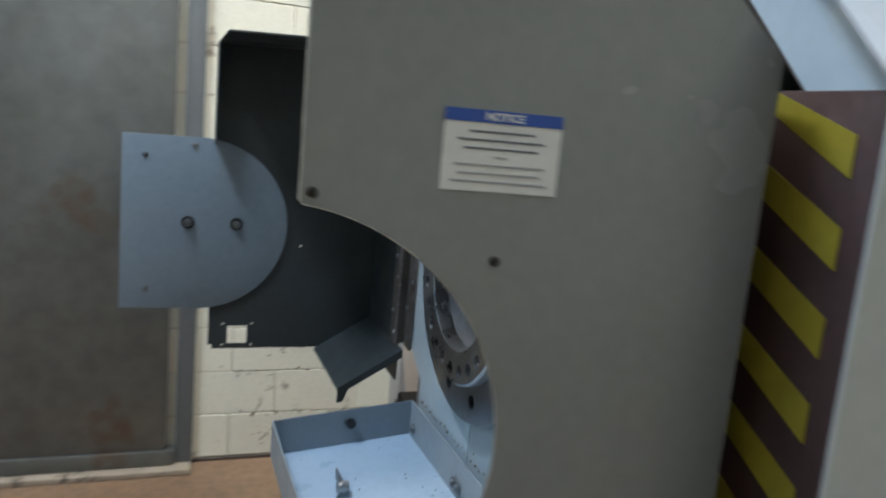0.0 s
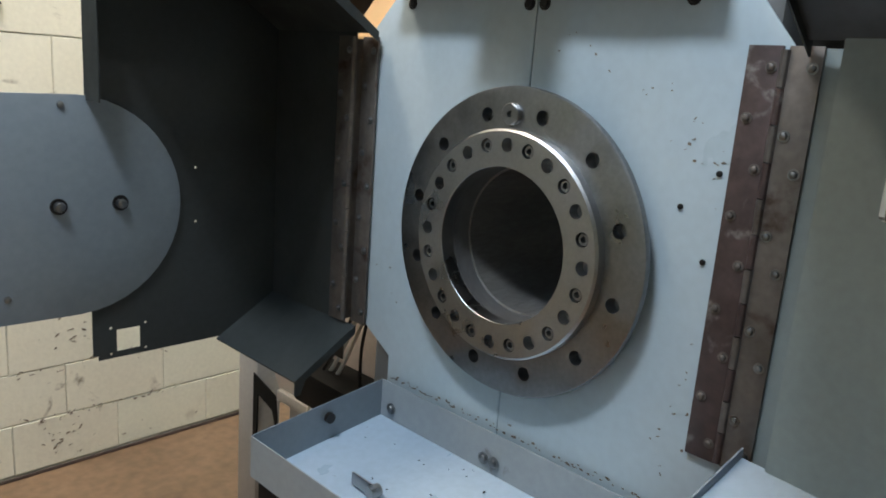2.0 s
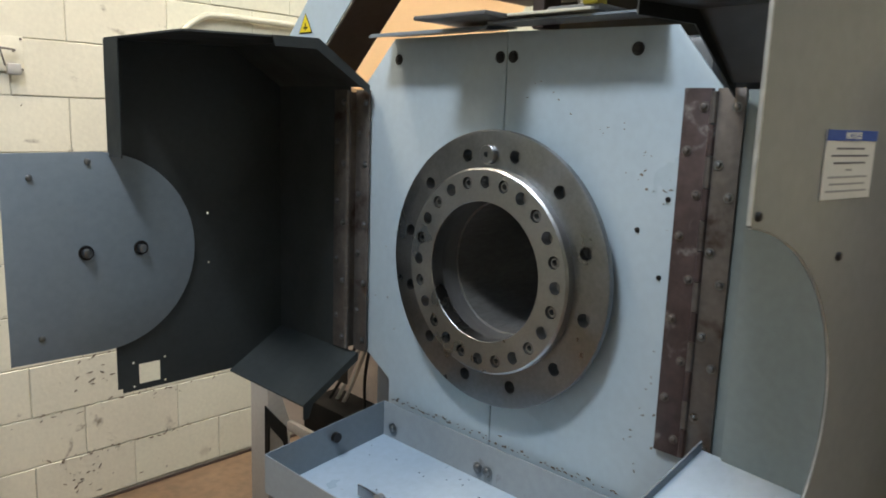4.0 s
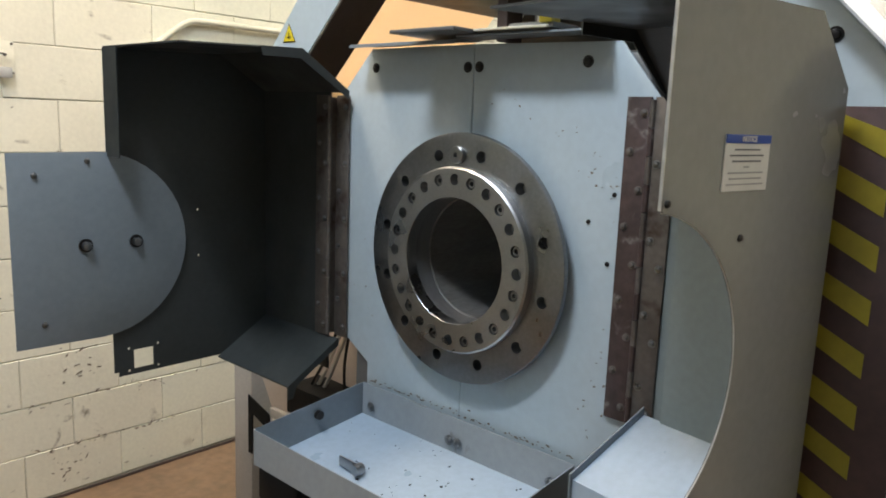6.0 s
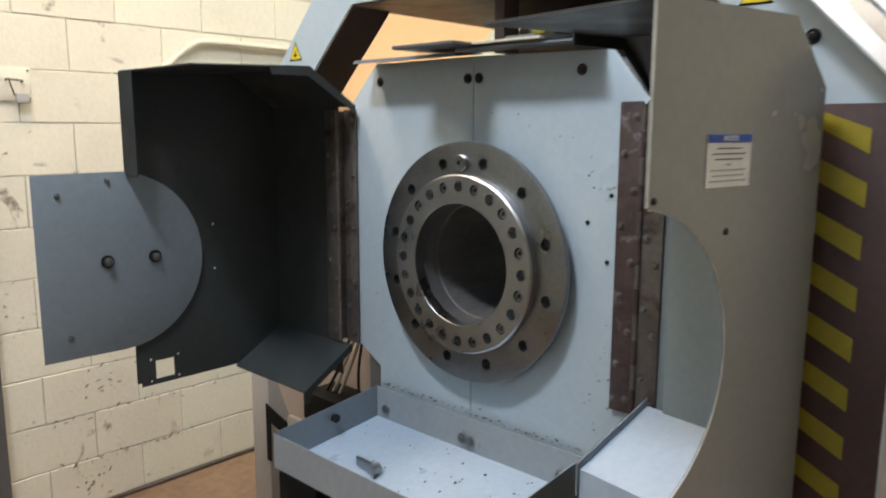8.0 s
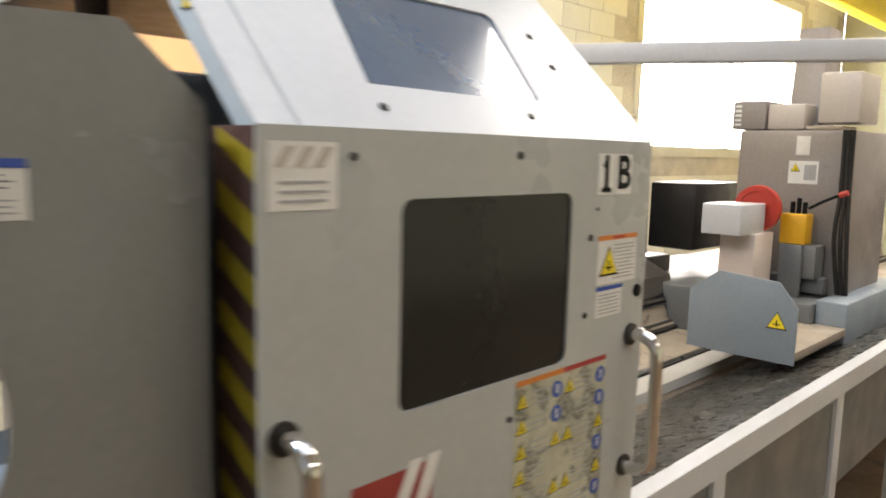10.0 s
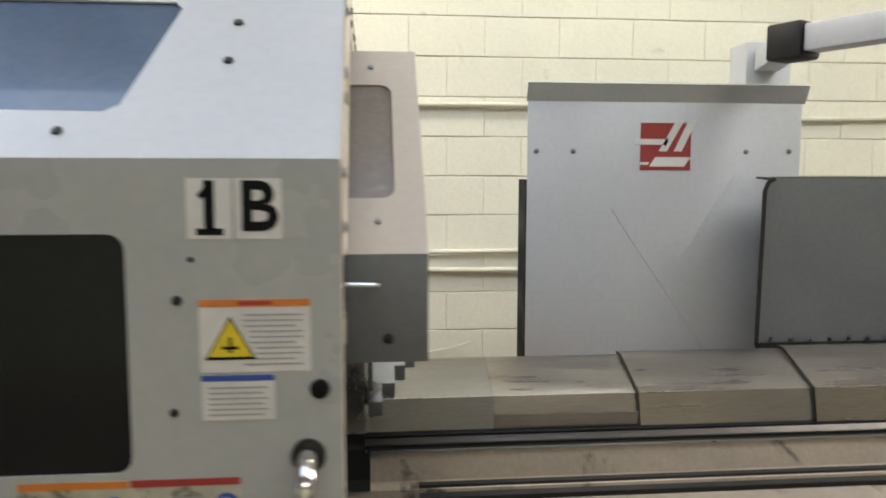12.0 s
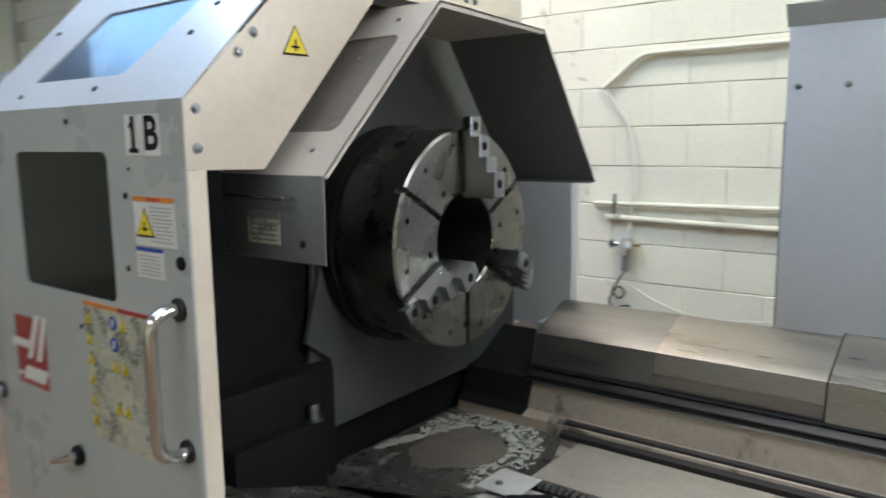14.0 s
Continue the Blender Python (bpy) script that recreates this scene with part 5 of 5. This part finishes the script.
def conduit(points, r, label):
    solid("conduit", tube(points, r, 10), PIPE, label, "conduit", group="wall conduits")


yw = WALL_Y - 0.022
conduit([(1.19, yw, 1.92), (1.28, yw, 1.985), (1.40, yw, 2.072), (1.50, yw, 2.088), (1.8, yw, 2.088), (3.0, yw, 2.085), (3.3, yw, 2.02), (4.4, yw, 2.03), (7.0, yw, 2.08)], 0.014, "painted conduit bent along the block wall")
conduit([(1.15, yw, 1.292), (2.3, yw, 1.300), (4.0, yw, 1.31), (6.8, yw, 1.34)], 0.013, "straight painted pipe along the block wall")
conduit([(1.22, yw, 1.218), (2.3, yw, 1.200), (4.0, yw, 1.19), (6.8, yw, 1.17)], 0.015, "straight painted pipe along the block wall")
solid("cable", tube([(1.21, yw, 1.90), (1.34, yw, 1.72), (1.385, yw, 1.45), (1.37, yw, 1.25), (1.355, yw, 1.12)], 0.008, 8), CABLEWHITE, "pale air line hanging down the wall", "cable")
solid("cable", tube([(1.36, yw, 0.85), (1.62, yw, 0.74), (1.90, yw, 0.72), (2.25, yw, 0.76), (2.40, yw, 0.80)], 0.003, 8), CABLEWHITE, "slack white cable along the wall", "cable")
solid("cable", tube([(1.345, yw, 0.93), (1.30, yw, 0.86), (1.27, yw, 0.80), (1.31, yw, 0.765), (1.34, yw, 0.80), (1.30, yw, 0.83), (1.25, yw, 0.74), (1.33, yw, 0.70), (1.37, yw, 0.73), (1.28, yw, 0.70), (1.25, yw, 0.60)], 0.005, 8), RUBBER, "thin looped black hose on the wall", "cable")
solid("baseboard", box(0.48, EAST - 0.5, WALL_Y - 0.010, WALL_Y - 0.003, 0.0, 0.014, 0.003), BROWN, "thin dark brown line along the foot of the wall", "baseboard", kind="structure")
val = thing("air_valve", (1.29, WALL_Y, 0.90), "brass air valve with fittings on the wall", "valve")
part("valve_body", rod(1.30, yw - 0.012, 1.072, "x", -0.05, 0.075, 0.013, 12), STEEL, val)
part("regulator", rod(1.335, yw - 0.016, 1.072, "z", -0.055, 0.045, 0.024, 16, None, 0.008), PEBBLE, val)
part("bowl", rod(1.345, yw - 0.016, 0.945, "z", -0.02, 0.072, 0.019, 14, None, 0.008), DARKGREY, val)
gauge = part("gauge", rod(1.372, yw - 0.02, 1.078, "y", 0.02, -0.022, 0.026, 20), CHROME, val, "round dial gauge")
part("dial", rod(1.372, yw - 0.042, 1.078, "y", 0, -0.001, 0.021, 20), PAPER, gauge)
part("brass_nipple", rod(1.30, yw - 0.012, 1.072, "x", 0.098, 0.13, 0.009, 10), BRASS, val)
part("valve_handle", box(1.262, 1.275, yw - 0.03, yw - 0.012, 1.05, 1.10, 0.003), STEEL, val)
part("valve_tap", rod(1.28, yw - 0.02, 1.30, "z", -0.06, 0.05, 0.010, 10), STEEL, val)
solid("wall_crack_patch", box(3.02, 3.62, WALL_Y - 0.003, WALL_Y + 0.001, 2.20, 2.225, 0.001), MORTAR, "dark ragged crack in the painted blockwork", "crack", kind="structure")

# ---- chipped paint and scuffs ----
def fleck(bm, axis, at, a, b, size, squash, turn):
    """A thin ragged chip on a wall plane: axis x gives (y, z), axis y gives (x, z)."""
    n = random.randint(5, 8)
    pts = []
    for i in range(n):
        t_ = 2 * math.pi * i / n
        r = size * random.uniform(0.4, 1.2)
        u, v = r * math.cos(t_), r * squash * math.sin(t_)
        pts.append((a + u * math.cos(turn) - v * math.sin(turn), b + u * math.sin(turn) + v * math.cos(turn)))
    prism(axis, at, at - 0.0006, pts, 0, bm)


random.seed(21)
chipped = bmesh.new()
for cx, cz, sx, sz, n in ((0.87, 0.565, 0.07, 0.03, 26), (0.84, 0.225, 0.08, 0.012, 40), (0.83, 0.15, 0.05, 0.035, 30), (0.62, 0.44, 0.10, 0.01, 14), (0.52, 0.93, 0.03, 0.08, 18), (0.70, 0.97, 0.02, 0.06, 14),
                          (1.05, 0.44, 0.16, 0.008, 20), (1.25, 0.42, 0.10, 0.012, 16), (1.10, 0.23, 0.16, 0.008, 24), (1.35, 0.225, 0.12, 0.008, 14), (0.62, 1.60, 0.05, 0.03, 5), (1.0, 0.06, 0.3, 0.03, 30), (0.95, 0.65, 0.12, 0.01, 12)):
    for k in range(int(n * 0.55)):
        fleck(chipped, "y", WALL_Y - 0.0030, random.gauss(cx, sx), max(0.02, random.gauss(cz, sz)), random.uniform(0.002, 0.015), random.uniform(0.12, 0.45), random.uniform(-0.5, 1.0))
tagged(part("paint_chip", chipped, CHIPDARK, wall_north, "dark chips in the wall paint"), kind="stuff")
scuffs = bmesh.new()
for cy, cz, sy, sz, n in ((1.12, 1.60, 0.025, 0.02, 9), (1.075, 1.575, 0.012, 0.01, 6), (1.20, 1.68, 0.02, 0.006, 5), (1.36, 1.745, 0.05, 0.02, 6), (1.075, 1.30, 0.01, 0.10, 8), (1.09, 1.10, 0.02, 0.05, 8), (1.80, 1.20, 0.03, 0.1, 5)):
    for k in range(n):
        y, z = random.gauss(cy, sy), random.gauss(cz, sz)
        if 1.062 < y < 1.85 and 1.0 < z < 1.80:
            fleck(scuffs, "x", PX - 0.0002, y, z, random.uniform(0.0015, 0.0042), random.uniform(0.25, 0.8), random.uniform(-0.8, 0.8))
for k in range(80):
    fleck(scuffs, "x", PX - 0.0002, random.uniform(1.12, 1.78), 0.984 + random.expovariate(1 / 0.004), random.uniform(0.002, 0.006), random.uniform(0.3, 0.7), random.uniform(-0.3, 0.3))
tagged(part("scuff", scuffs, CHIPDARK, head, "dark scuffs and grime on the blue panel"), kind="stuff")

# ---- the painted blocks of the wall ----
CH, BLK = 0.2115, 0.4072


def block_mesh(w, h, paint):
    bm = box(-w / 2, w / 2, 0, 0.02, -h / 2, h / 2)
    es = [e for e in bm.edges if all(v.co.y < 0.01 for v in e.verts)]
    bmesh.ops.bevel(bm, geom=es, offset=0.0025, segments=1, affect="EDGES")
    me = bpy.data.meshes.new("block")
    bm.to_mesh(me)
    bm.free()
    me.materials.append(paint)
    return me


full = block_mesh(BLK - 0.0032, CH - 0.0036, CREAM)
clean = block_mesh(BLK - 0.0010, CH - 0.0048, CREAMCLEAN)
made = 0
rest = bmesh.new()
for j in range(20):
    z = 0.018 + CH * (j + 0.5)
    x = 0.845 + BLK / 2 - BLK * 20 + (BLK / 2 if j % 2 == 0 else 0)
    while x < EAST - 0.3:
        inside = WEST + 0.25 < x and not (6.6 < x < 11.6 and 1.5 < z < 3.9)
        if inside and z + CH / 2 < HIGH:
            if 0.30 < x < 5.9 and z < 2.95 and made < 300:
                ob = new("block", full if x < 1.25 else clean)
                ob.parent = wall_north
                ob.matrix_basis = W[wall_north].inverted() @ pose(x, WALL_Y - 0.001 + 0.0015 * math.sin(7 * x + 3 * j), z)
                made += 1
            else:
                box(x - BLK / 2 + 0.004, x + BLK / 2 - 0.004, WALL_Y, WALL_Y + 0.02, z - CH / 2 + 0.004, z + CH / 2 - 0.004, 0, rest)
        x += BLK
tagged(part("far_blocks", rest, CREAMCLEAN, wall_north, smooth=False), kind="stuff")
